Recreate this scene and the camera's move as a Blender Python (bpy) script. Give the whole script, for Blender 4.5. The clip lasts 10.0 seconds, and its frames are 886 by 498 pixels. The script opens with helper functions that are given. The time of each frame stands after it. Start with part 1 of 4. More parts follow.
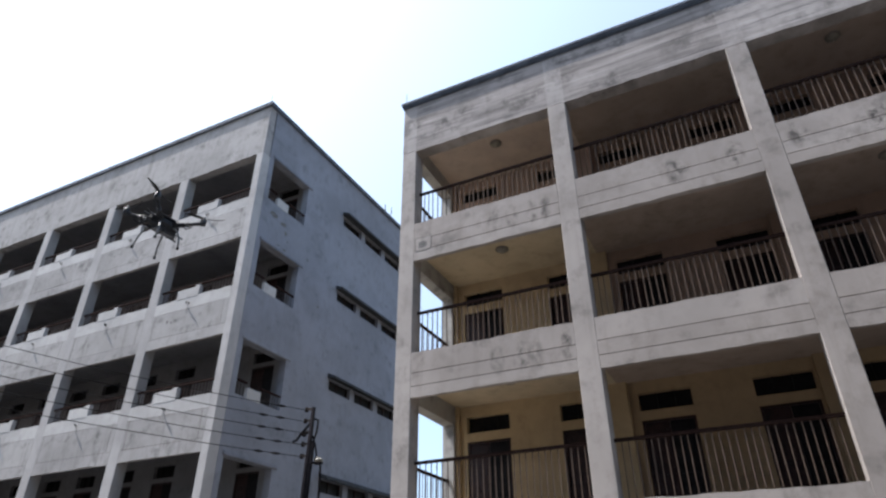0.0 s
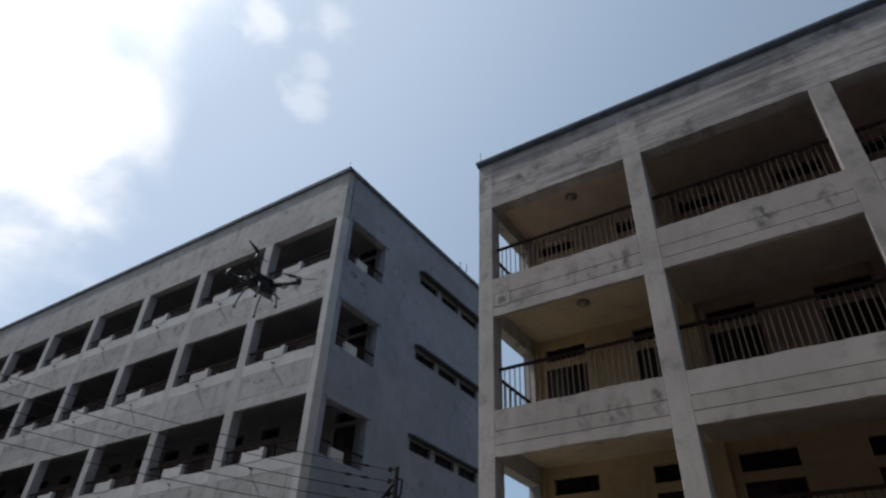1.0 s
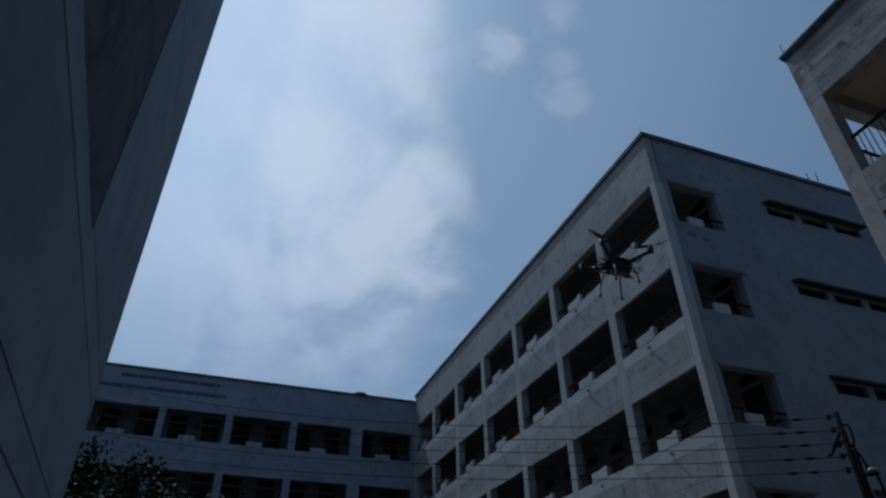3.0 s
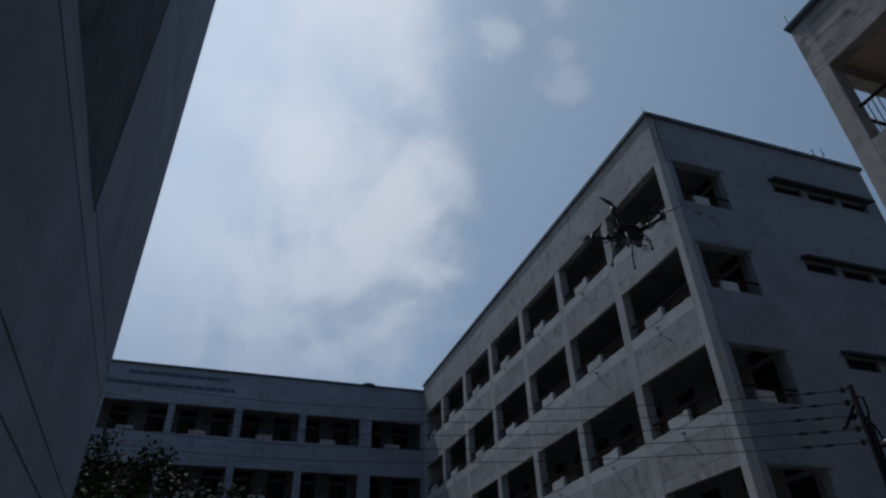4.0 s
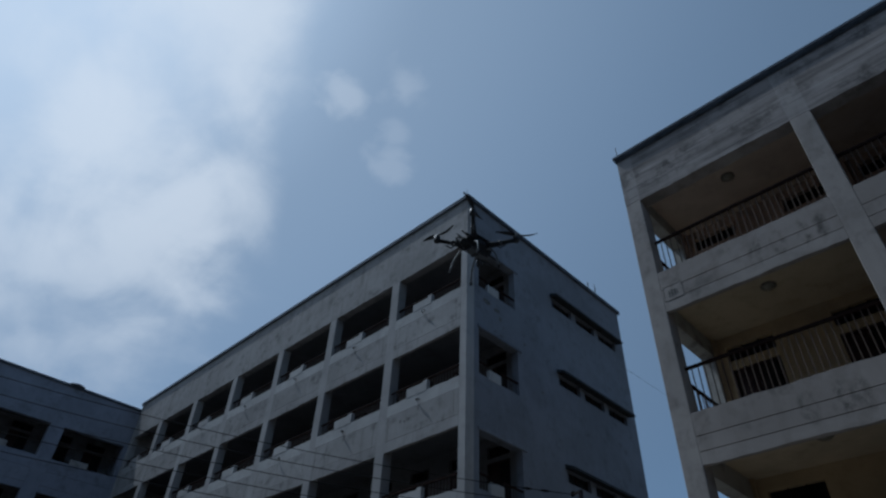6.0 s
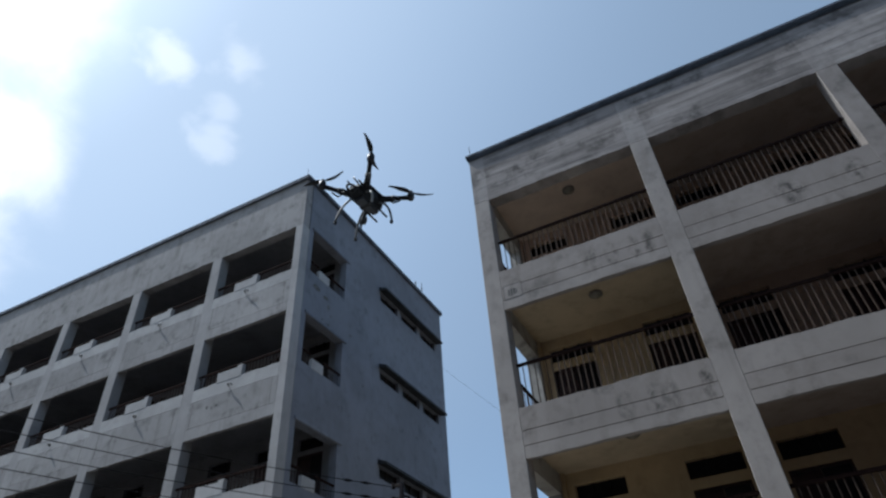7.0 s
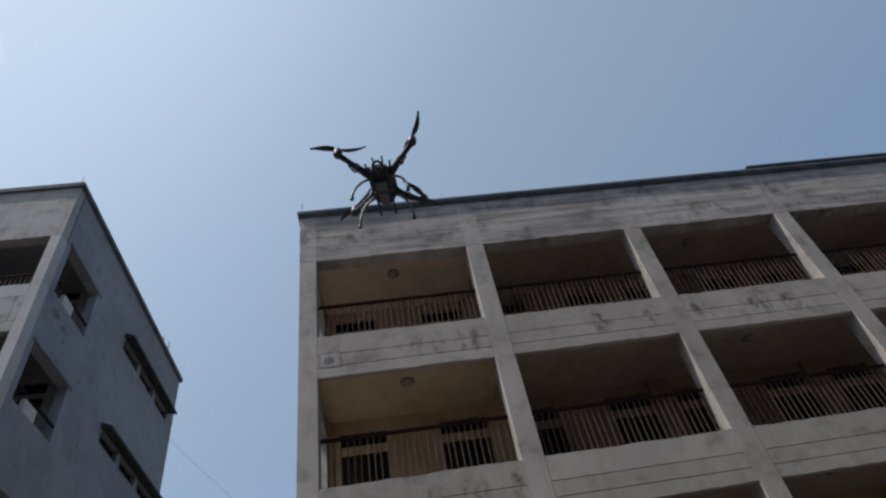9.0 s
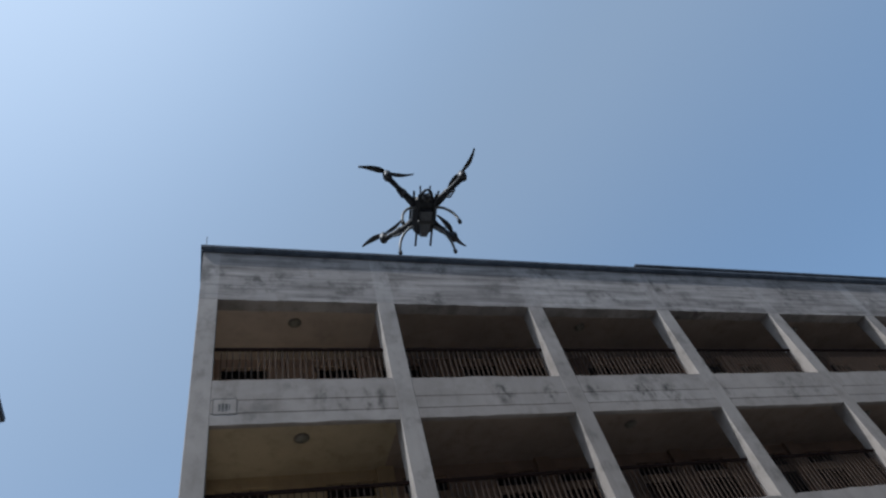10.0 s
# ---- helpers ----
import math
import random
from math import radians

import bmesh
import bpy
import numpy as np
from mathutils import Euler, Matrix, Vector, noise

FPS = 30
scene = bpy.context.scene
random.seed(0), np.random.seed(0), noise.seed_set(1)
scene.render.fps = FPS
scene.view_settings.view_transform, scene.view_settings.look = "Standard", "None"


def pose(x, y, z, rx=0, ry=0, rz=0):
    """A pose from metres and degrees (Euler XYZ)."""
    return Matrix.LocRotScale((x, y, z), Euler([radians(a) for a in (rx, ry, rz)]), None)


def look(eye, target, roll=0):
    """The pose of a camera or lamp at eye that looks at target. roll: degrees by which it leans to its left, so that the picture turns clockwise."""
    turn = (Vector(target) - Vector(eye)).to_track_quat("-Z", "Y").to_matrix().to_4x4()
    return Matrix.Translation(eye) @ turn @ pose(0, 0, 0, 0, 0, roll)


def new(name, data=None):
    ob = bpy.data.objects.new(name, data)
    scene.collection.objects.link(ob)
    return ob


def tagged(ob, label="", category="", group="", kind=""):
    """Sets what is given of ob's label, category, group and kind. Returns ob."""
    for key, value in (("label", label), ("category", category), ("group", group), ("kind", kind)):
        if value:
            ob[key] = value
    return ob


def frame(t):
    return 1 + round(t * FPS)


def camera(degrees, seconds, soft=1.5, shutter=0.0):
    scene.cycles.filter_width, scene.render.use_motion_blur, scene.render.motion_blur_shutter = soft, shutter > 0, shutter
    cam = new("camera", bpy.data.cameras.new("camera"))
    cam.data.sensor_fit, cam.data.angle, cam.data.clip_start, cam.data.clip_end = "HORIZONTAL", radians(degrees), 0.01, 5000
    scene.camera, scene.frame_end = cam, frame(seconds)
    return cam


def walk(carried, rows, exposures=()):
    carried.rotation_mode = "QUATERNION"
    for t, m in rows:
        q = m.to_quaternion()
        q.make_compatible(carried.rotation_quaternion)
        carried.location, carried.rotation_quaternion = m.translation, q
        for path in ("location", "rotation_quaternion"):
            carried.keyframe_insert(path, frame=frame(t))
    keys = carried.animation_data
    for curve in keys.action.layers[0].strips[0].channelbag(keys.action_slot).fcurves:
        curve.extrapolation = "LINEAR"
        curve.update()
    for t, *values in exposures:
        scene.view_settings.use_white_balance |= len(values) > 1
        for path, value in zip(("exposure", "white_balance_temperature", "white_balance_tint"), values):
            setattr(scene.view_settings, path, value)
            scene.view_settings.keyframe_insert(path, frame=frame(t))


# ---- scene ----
cam = camera(70.5, 10.0, soft=2.4)
PATH = [
    (0, (0.658, 0.195, 1.897), (-0.106, 1.733, 2.921), -0.2),
    (0.3, (0.635, 0.134, 1.833), (-0.124, 1.61, 2.95), 0.6),
    (0.5, (0.619, 0.094, 1.791), (-0.175, 1.543, 2.917), 1.2),
    (0.8, (0.578, 0.091, 1.808), (-0.294, 1.474, 2.959), 2.59),
    (1, (0.551, 0.089, 1.819), (-0.365, 1.425, 2.993), 2.5),
    (1.3, (0.471, -0.024, 1.826), (-0.497, 1.213, 3.065), 3.04),
    (1.5, (0.418, -0.099, 1.831), (-0.629, 1.061, 3.079), 2.4),
    (1.7, (0.402, -0.128, 1.798), (-0.76, 0.905, 3.056), 1.98),
    (2, (0.377, -0.171, 1.748), (-0.981, 0.698, 2.931), 2),
    (2.2, (0.415, -0.095, 1.759), (-1.012, 0.666, 2.936), 2.61),
    (2.5, (0.472, 0.019, 1.776), (-0.991, 0.706, 2.953), 0.6),
    (2.7, (0.426, 0.022, 1.758), (-1.098, 0.629, 2.902), 0.83),
    (3.8, (0.167, 0.042, 1.658), (-1.373, 0.61, 2.801), -2.17),
    (4, (0.12, 0.045, 1.64), (-1.434, 0.613, 2.763), -2),
    (4.2, (-0.032, 0.124, 1.63), (-1.596, 0.683, 2.745), -1.61),
    (4.5, (-0.261, 0.243, 1.614), (-1.829, 0.797, 2.726), -1),
    (4.7, (-0.409, 0.341, 1.629), (-1.972, 0.854, 2.766), -0.34),
    (5, (-0.63, 0.488, 1.652), (-2.1, 1.105, 2.859), 0.1),
    (5.2, (-0.709, 0.394, 1.662), (-2.042, 1.135, 2.956), 0.95),
    (5.5, (-0.828, 0.252, 1.677), (-2.031, 1.153, 2.996), -1.5),
    (5.7, (-0.988, 0.283, 1.624), (-2.159, 1.253, 2.924), 0.13),
    (6, (-1.229, 0.329, 1.545), (-2.324, 1.4, 2.831), 2.5),
    (6.2, (-1.403, 0.366, 1.561), (-2.379, 1.562, 2.833), 0.62),
    (7.3, (-2.36, 0.573, 1.65), (-2.834, 2.016, 2.95), -7.75),
    (7.5, (-2.534, 0.61, 1.666), (-2.88, 2.031, 3.031), -10),
    (7.7, (-2.767, 0.638, 1.676), (-3.065, 2.052, 3.06), -8.73),
    (8, (-3.116, 0.68, 1.692), (-3.21, 2.116, 3.081), -10.2),
    (8.2, (-3.358, 0.688, 1.721), (-3.365, 2.141, 3.095), -10.13),
    (8.5, (-3.721, 0.7, 1.764), (-3.654, 2.128, 3.163), -11.4),
    (8.7, (-3.962, 0.767, 1.759), (-3.808, 2.15, 3.196), -14.14),
    (9, (-4.323, 0.868, 1.751), (-4.1, 2.256, 3.173), -12.5),
    (9.2, (-4.543, 0.921, 1.753), (-4.111, 2.264, 3.17), -12.6),
    (9.5, (-4.874, 1, 1.755), (-4.347, 2.281, 3.198), -12.4),
    (9.7, (-5.123, 1.089, 1.791), (-4.534, 2.281, 3.286), -15.61),
    (10, (-5.496, 1.222, 1.846), (-4.849, 2.39, 3.335), -19.2),
]

EXPOSURES = [(0, 0.92, 6200, 14), (0.3, 0.08, 6400, 15), (0.5, 0.05, 6500, 15), (1, -0.32, 6250, 11), (1.5, -0.87, 5450, 6), (1.7, -0.94, 5350, 6), (2, -1.57, 4900, 3), (2.5, -1.47, 4950, 4), (2.7, -1.52, 4900, 4),
             (3.8, -1.42, 5550, 8), (4, -1.42, 5500, 8), (4.5, -1.42, 5280, 6), (5, -1.42, 5150, 5), (5.5, -1.40, 5000, 4), (6, -1.36, 5200, 5), (6.2, -0.95, 5500, 8),
             (7.3, -0.17, 5730, 8), (7.5, -0.13, 5730, 8), (8, -0.15, 6150, 11), (8.5, 0.0, 6300, 12), (9, -0.18, 6250, 11), (9.5, -0.06, 5950, 9), (10, -0.12, 5800, 9)]
walk(cam, [(t, look(eye, target, roll)) for t, eye, target, roll in PATH], EXPOSURES)

# ---------------------------------------------------------------- light
SUN_AZ, SUN_EL = 107.5, 60.0          # degrees from +y towards -x, and above the horizon


def to_sun(az, el):
    a, e = radians(az), radians(el)
    return Vector((-math.sin(a) * math.cos(e), math.cos(a) * math.cos(e), math.sin(e)))


sun = new("sun", bpy.data.lights.new("sun", "SUN"))
sun.data.energy, sun.data.angle, sun.data.color = 5.0, radians(1.0), (1.0, 0.95, 0.87)
sun.matrix_world = look((0, 0, 40), Vector((0, 0, 40)) - to_sun(SUN_AZ, SUN_EL))


class Nodes:
    """Short hand for building node trees."""

    def __init__(self, tree):
        self.tree = tree
        tree.nodes.clear()

    def add(self, kind, sockets=(), **props):
        n = self.tree.nodes.new(kind)
        for k, v in props.items():
            setattr(n, k, v)
        for key, v in dict(sockets).items():
            if isinstance(v, bpy.types.NodeSocket):
                self.tree.links.new(v, n.inputs[key])
            else:
                n.inputs[key].default_value = v
        return n

    def math(self, op, a, b=0.0, c=0.0, clamp=False):
        return self.add("ShaderNodeMath", {0: a, 1: b, 2: c}, operation=op, use_clamp=clamp).outputs[0]

    def vmath(self, op, a, b=(0, 0, 0)):
        return self.add("ShaderNodeVectorMath", {0: a, 1: b}, operation=op)

    def ramp(self, v, lo, hi, a=0.0, b=1.0):
        return self.add("ShaderNodeMapRange", {0: v, 1: lo, 2: hi, 3: a, 4: b}, interpolation_type="SMOOTHSTEP").outputs[0]

    def mix(self, f, a, b, how="MIX"):
        n = self.add("ShaderNodeMix", {0: f}, data_type="RGBA", blend_type=how)
        for key, v in ((6, a), (7, b)):
            if isinstance(v, bpy.types.NodeSocket):
                self.tree.links.new(v, n.inputs[key])
            else:
                n.inputs[key].default_value = (*v, 1.0)
        return n.outputs[2]

    def noise(self, vec, scale, detail=5.0, rough=0.55, dist=0.0):
        return self.add("ShaderNodeTexNoise", {"Vector": vec, "Scale": scale, "Detail": detail, "Roughness": rough, "Distortion": dist}).outputs[0]

    def stretched(self, vec, sx, sy, sz):
        return self.vmath("MULTIPLY", vec, (sx, sy, sz)).outputs[0]


world = bpy.data.worlds.new("sky")
scene.world = world
world.use_nodes = True
W = Nodes(world.node_tree)
sky = W.add("ShaderNodeTexSky", sky_type="NISHITA", sun_disc=False, sun_elevation=radians(SUN_EL), sun_rotation=radians(-SUN_AZ),
            air_density=1.0, dust_density=0.9, ozone_density=0.7, altitude=20.0)
way = W.vmath("NORMALIZE", W.add("ShaderNodeTexCoord").outputs["Generated"]).outputs[0]
sep = W.add("ShaderNodeSeparateXYZ", {0: way})
height = W.math("ADD", W.math("MAXIMUM", sep.outputs[2], 0.0), 0.22)
plane = W.add("ShaderNodeCombineXYZ", {0: W.math("DIVIDE", sep.outputs[0], height), 1: W.math("DIVIDE", sep.outputs[1], height), 2: 0.0}).outputs[0]
broad = W.noise(W.vmath("ADD", plane, (3.1, 1.7, 0.0)).outputs[0], 1.7, 3.0, 0.5)
fine = W.noise(W.vmath("ADD", plane, (0.4, 5.2, 0.0)).outputs[0], 5.5, 7.0, 0.52, 0.25)
wisp = W.noise(W.vmath("MULTIPLY", plane, (1.0, 2.0, 1.0)).outputs[0], 3.2, 5.0, 0.55, 0.6)


def toward(az, el):
    return W.vmath("DOT_PRODUCT", way, tuple(to_sun(az, el))).outputs["Value"]


# a thin white bank of cloud under the sun, a few small puffs beside it, and hazy blue elsewhere
bearing = W.math("MULTIPLY", W.math("ARCTAN2", W.math("MULTIPLY", sep.outputs[0], -1.0), sep.outputs[1]), 180.0 / math.pi)
ragged_edge = W.math("ADD", bearing, W.math("ADD", W.math("MULTIPLY", W.math("SUBTRACT", fine, 0.5), 14.0), W.math("MULTIPLY", W.math("SUBTRACT", broad, 0.5), 16.0)))
bank = W.math("MULTIPLY", W.ramp(ragged_edge, 65.0, 77.0), W.ramp(ragged_edge, 88.0, 106.0, 1.0, 0.22))
bank = W.math("MULTIPLY", bank, W.ramp(sep.outputs[2], 0.26, 0.62, 0.18, 1.0))
texture = W.math("ADD", W.math("MULTIPLY", broad, 0.4), W.math("ADD", W.math("MULTIPLY", fine, 0.32), W.math("MULTIPLY", wisp, 0.28)))
veil = W.math("MULTIPLY", bank, W.ramp(texture, 0.38, 0.60, 0.18, 1.0), clamp=True)
torn = W.math("ADD", W.math("MULTIPLY", W.math("SUBTRACT", W.noise(plane, 18.0, 7.0, 0.55, 0.3), 0.5), 1.6),
              W.math("MULTIPLY", W.math("SUBTRACT", W.noise(plane, 9.0, 3.0), 0.5), 1.6))


def puff_at(az, el, radius, amount):
    away = W.math("DIVIDE", W.math("MULTIPLY", W.math("ARCCOSINE", toward(az, el)), 180.0 / math.pi), radius)
    return W.math("MULTIPLY", W.ramp(W.math("ADD", away, torn), 1.15, 0.15), amount)


puff = puff_at(60.6, 52.4, 2.3, 0.95)
for q in ((52.6, 53.6, 2.6, 0.60), (53.2, 50.2, 2.0, 0.45), (53.0, 47.4, 2.3, 0.55), (70.0, 51.5, 2.6, 0.35)):
    puff = W.math("MAXIMUM", puff, puff_at(*q))
cover = W.math("MINIMUM", W.math("ADD", W.math("MULTIPLY", veil, 0.62), W.math("MULTIPLY", puff, 0.27)), 0.8)
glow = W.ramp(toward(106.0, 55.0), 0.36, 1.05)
base = W.mix(W.ramp(toward(110.0, 58.5), 0.1, 0.9, 0.34, 0.48), sky.outputs[0], (1.85, 2.8, 3.65))
low_haze = W.math("MULTIPLY", W.ramp(toward(110.0, 58.5), 0.78, 0.38, 0.0, 0.21), W.ramp(toward(110.0, 58.5), -0.10, 0.55))
base = W.mix(low_haze, base, (5.0, 5.2, 5.0))
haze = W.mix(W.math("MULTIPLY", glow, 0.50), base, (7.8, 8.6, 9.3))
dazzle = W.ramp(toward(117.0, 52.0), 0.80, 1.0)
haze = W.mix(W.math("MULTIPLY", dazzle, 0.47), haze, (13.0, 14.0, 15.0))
haze = W.mix(cover, haze, (13.6, 12.6, 11.6))
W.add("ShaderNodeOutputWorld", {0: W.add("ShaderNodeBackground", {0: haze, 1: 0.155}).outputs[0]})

# ---------------------------------------------------------------- materials


def material(name, rough=0.85, metal=0.0, spec=0.3):
    m = bpy.data.materials.new(name)
    m.use_nodes = True
    n = Nodes(m.node_tree)
    b = n.add("ShaderNodeBsdfPrincipled", {"Roughness": rough, "Metallic": metal, "Specular IOR Level": spec})
    n.add("ShaderNodeOutputMaterial", {0: b.outputs[0]})
    return m, n, b


def put_in(n, b, key, value):
    if isinstance(value, bpy.types.NodeSocket):
        n.tree.links.new(value, b.inputs[key])
    else:
        b.inputs[key].default_value = value


def bump(n, b, h, strength, distance):
    put_in(n, b, "Normal", n.add("ShaderNodeBump", {"Height": h, "Strength": strength, "Distance": distance}).outputs[0])


def plaster(name, colour, dirt, black=0.0, streaks=0.35, boards=0.0, mottle=0.55, gather=()):
    """Weathered lime-washed plaster: cloudy tone, run-down streaks, black mould, fine grain; boards: marks of the shuttering."""
    m, n, b = material(name, 0.92, 0.0, 0.15)
    pos = n.add("ShaderNodeNewGeometry").outputs["Position"]
    rnd = n.add("ShaderNodeObjectInfo").outputs["Random"]
    cloud = n.noise(pos, 0.55, 6.0, 0.6, 0.4)
    mid = n.noise(n.stretched(pos, 1.0, 1.0, 0.8), 2.6, 7.0, 0.65)
    run = n.noise(n.stretched(pos, 5.0, 5.0, 0.35), 1.0, 5.0, 0.6, 0.2)
    grain = n.noise(pos, 55.0, 3.0, 0.7)
    c = n.mix(n.ramp(cloud, 0.35, 0.68), colour, [v * 0.80 for v in colour])
    c = n.mix(n.math("MULTIPLY", n.ramp(mid, 0.46, 0.72), mottle), c, dirt)
    c = n.mix(n.math("MULTIPLY", n.ramp(run, 0.52, 0.74), streaks), c, dirt)
    c = n.mix(n.math("MULTIPLY", n.math("SUBTRACT", rnd, 0.5), 0.10), c, (1.0, 0.98, 0.95))
    if black:
        spot = n.noise(n.stretched(pos, 1.0, 1.0, 1.9), 0.9, 3.0, 0.5)
        blot = n.noise(n.stretched(pos, 1.0, 1.0, 0.8), 3.2, 8.0, 0.68, 0.1)
        mould = n.math("MULTIPLY", n.ramp(spot, 0.47, 0.64), n.ramp(blot, 0.44, 0.66))
        if gather:
            xyz = n.add("ShaderNodeSeparateXYZ", {0: pos}).outputs
            near = 0.0
            for x, z, w, a in gather:
                dx = n.math("DIVIDE", n.math("SUBTRACT", xyz[0], x), w)
                dz = n.math("DIVIDE", n.math("SUBTRACT", xyz[2], z), 0.30)
                d = n.math("ADD", n.math("MULTIPLY", dx, dx), n.math("MULTIPLY", dz, dz))
                near = n.math("MAXIMUM", near, n.ramp(d, 1.7, 0.1, 0.0, a))
            thick = n.math("MULTIPLY", near, n.ramp(n.noise(n.stretched(pos, 1.0, 1.0, 0.7), 6.5, 9.0, 0.72, 0.1), 0.40, 0.66))
            mould = n.math("MAXIMUM", n.math("MULTIPLY", mould, 0.38), thick)
        c = n.mix(n.math("MULTIPLY", mould, black), c, (0.035, 0.034, 0.033))
    h = n.math("ADD", n.math("MULTIPLY", mid, 0.6), n.math("MULTIPLY", grain, 0.12))
    if boards:
        z = n.add("ShaderNodeSeparateXYZ", {0: pos}).outputs[2]
        wob = n.math("ADD", z, n.math("MULTIPLY", n.noise(n.stretched(pos, 0.6, 0.6, 0.1), 1.0, 2.0), 0.12))
        saw = n.math("FRACT", n.math("MULTIPLY", wob, 3.3))
        lap = n.math("MULTIPLY", n.ramp(saw, 0.0, 0.10, 1.0, 0.0), n.ramp(n.noise(n.stretched(pos, 0.7, 0.7, 2.0), 1.3, 3.0), 0.42, 0.60))
        sheet = n.noise(n.stretched(pos, 0.45, 0.45, 7.0), 1.0, 6.0, 0.6, 0.15)
        c = n.mix(n.math("MULTIPLY", n.ramp(sheet, 0.46, 0.66), boards * 0.8), c, dirt)
        c = n.mix(n.math("MULTIPLY", n.ramp(sheet, 0.46, 0.30), boards * 0.35), c, (0.58, 0.55, 0.52))
        c = n.mix(n.math("MULTIPLY", lap, boards * 0.6), c, dirt)
        h = n.math("SUBTRACT", h, n.math("MULTIPLY", lap, 0.5))
    put_in(n, b, "Base Color", c)
    bump(n, b, h, 0.5, 0.02)
    return m


def plain(name, colour, rough=0.6, metal=0.0, vary=0.25, scale=9.0, spec=0.3, second=None):
    m, n, b = material(name, rough, metal, spec)
    pos = n.add("ShaderNodeNewGeometry").outputs["Position"]
    rnd = n.add("ShaderNodeObjectInfo").outputs["Random"]
    a = n.noise(pos, scale, 6.0, 0.65)
    c = n.mix(n.ramp(a, 0.38, 0.68), colour, second or [v * (1.0 - vary * 1.6) for v in colour])
    c = n.mix(n.math("MULTIPLY", rnd, vary * 0.5), c, [min(1.0, v * 1.35 + 0.01) for v in colour])
    put_in(n, b, "Base Color", c)
    put_in(n, b, "Roughness", n.ramp(n.noise(pos, scale * 3.0, 3.0), 0.3, 0.7, max(0.05, rough - 0.12), min(1.0, rough + 0.12)))
    bump(n, b, a, 0.3, 0.004)
    return m


M_WASH = plaster("lime_washed_plaster", (0.42, 0.41, 0.39), (0.20, 0.19, 0.175), 0.55, 0.4)
M_SPAN = plaster("mouldy_plaster", (0.335, 0.302, 0.280), (0.160, 0.142, 0.128), 0.95, 0.22, 0.0, 0.40, gather=(
    (0.38, 9.76, 0.26, 0.95), (1.52, 9.78, 0.16, 0.9), (2.65, 9.85, 0.20, 0.8), (4.0, 9.74, 0.34, 1.0), (4.75, 9.72, 0.24, 0.95), (8.45, 9.67, 0.22, 0.8),
    (-3.58, 9.78, 0.20, 0.7), (-3.17, 9.74, 0.14, 0.7), (-2.70, 9.68, 0.14, 0.75), (-2.38, 9.70, 0.12, 0.8),
    (-3.68, 6.40, 0.14, 0.8), (-3.12, 6.40, 0.20, 0.7), (-2.84, 6.37, 0.12, 0.8), (-2.23, 6.50, 0.12, 0.9), (6.3, 9.7, 0.3, 0.6)))
M_PARA = plaster("board_marked_plaster", (0.328, 0.299, 0.283), (0.122, 0.111, 0.104), 0.7, 0.12, 0.8)
M_PIER = plaster("board_marked_pier", (0.350, 0.322, 0.305), (0.150, 0.136, 0.126), 0.5, 0.3, 0.35)
M_COL = plaster("column_plaster", (0.343, 0.310, 0.288), (0.164, 0.146, 0.132), 0.35, 0.25)
M_AWALL = plaster("grey_white_plaster", (0.302, 0.290, 0.285), (0.150, 0.139, 0.134), 0.45, 0.6, 0.0, 0.42)
M_APANEL = plaster("stained_panel_plaster", (0.296, 0.285, 0.279), (0.152, 0.142, 0.137), 0.55, 0.5, 0.0, 0.45)
M_ACOL = plaster("plaster_of_pillars", (0.336, 0.324, 0.319), (0.197, 0.189, 0.186), 0.15, 0.2, 0.0, 0.25)
M_BLOCK = plaster("fresh_white_plaster", (0.395, 0.386, 0.378), (0.270, 0.258, 0.248), 0.15, 0.25)
# gable faces away from the sun; its cool shade is tinted into the plaster
M_GABLE_SHADE = plaster("shade_tinted_gable_plaster", (0.180, 0.190, 0.222), (0.110, 0.115, 0.134), 0.3, 0.35, 0.0, 0.40)
# grey plaster of the two shaded blocks, with the blue of the shade mixed in
M_WING = plaster("shade_tinted_wing_plaster", (0.232, 0.246, 0.298), (0.150, 0.158, 0.190), 0.3, 0.25)
M_NEAR = plaster("smooth_shade_tinted_plaster", (0.215, 0.236, 0.285), (0.134, 0.146, 0.174), 0.15, 0.2, 0.0, 0.3)
M_SOFFIT = plaster("ceiling_plaster", (0.355, 0.288, 0.242), (0.222, 0.176, 0.146), 0.2, 0.05)
# lit copies of the ceiling plaster, the second warmed as by bounce off cream walls
M_SOFFIT_LIT = plaster("lit_ceiling_plaster", (0.550, 0.452, 0.375), (0.360, 0.290, 0.236), 0.2, 0.05)
M_SOFFIT_WARM = plaster("warm_lit_ceiling_plaster", (0.510, 0.425, 0.300), (0.330, 0.270, 0.185), 0.2, 0.05)
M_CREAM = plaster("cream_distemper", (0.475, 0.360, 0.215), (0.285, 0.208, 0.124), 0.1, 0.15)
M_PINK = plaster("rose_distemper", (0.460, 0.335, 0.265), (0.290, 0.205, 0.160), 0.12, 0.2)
# rose and cream distemper darkened: the deep bays' shade is in the colour
M_ROSE_SHADE = plaster("shaded_rose_distemper", (0.315, 0.222, 0.165), (0.195, 0.135, 0.102), 0.15, 0.3)
M_CREAM_SHADE = plaster("shaded_cream_distemper", (0.360, 0.262, 0.158), (0.215, 0.155, 0.096), 0.15, 0.25)
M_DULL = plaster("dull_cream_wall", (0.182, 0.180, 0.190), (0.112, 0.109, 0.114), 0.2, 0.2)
M_COPING = plain("dark_coping", (0.095, 0.108, 0.13), 0.9, 0.0, 0.3, 2.2, 0.15, (0.05, 0.056, 0.068))
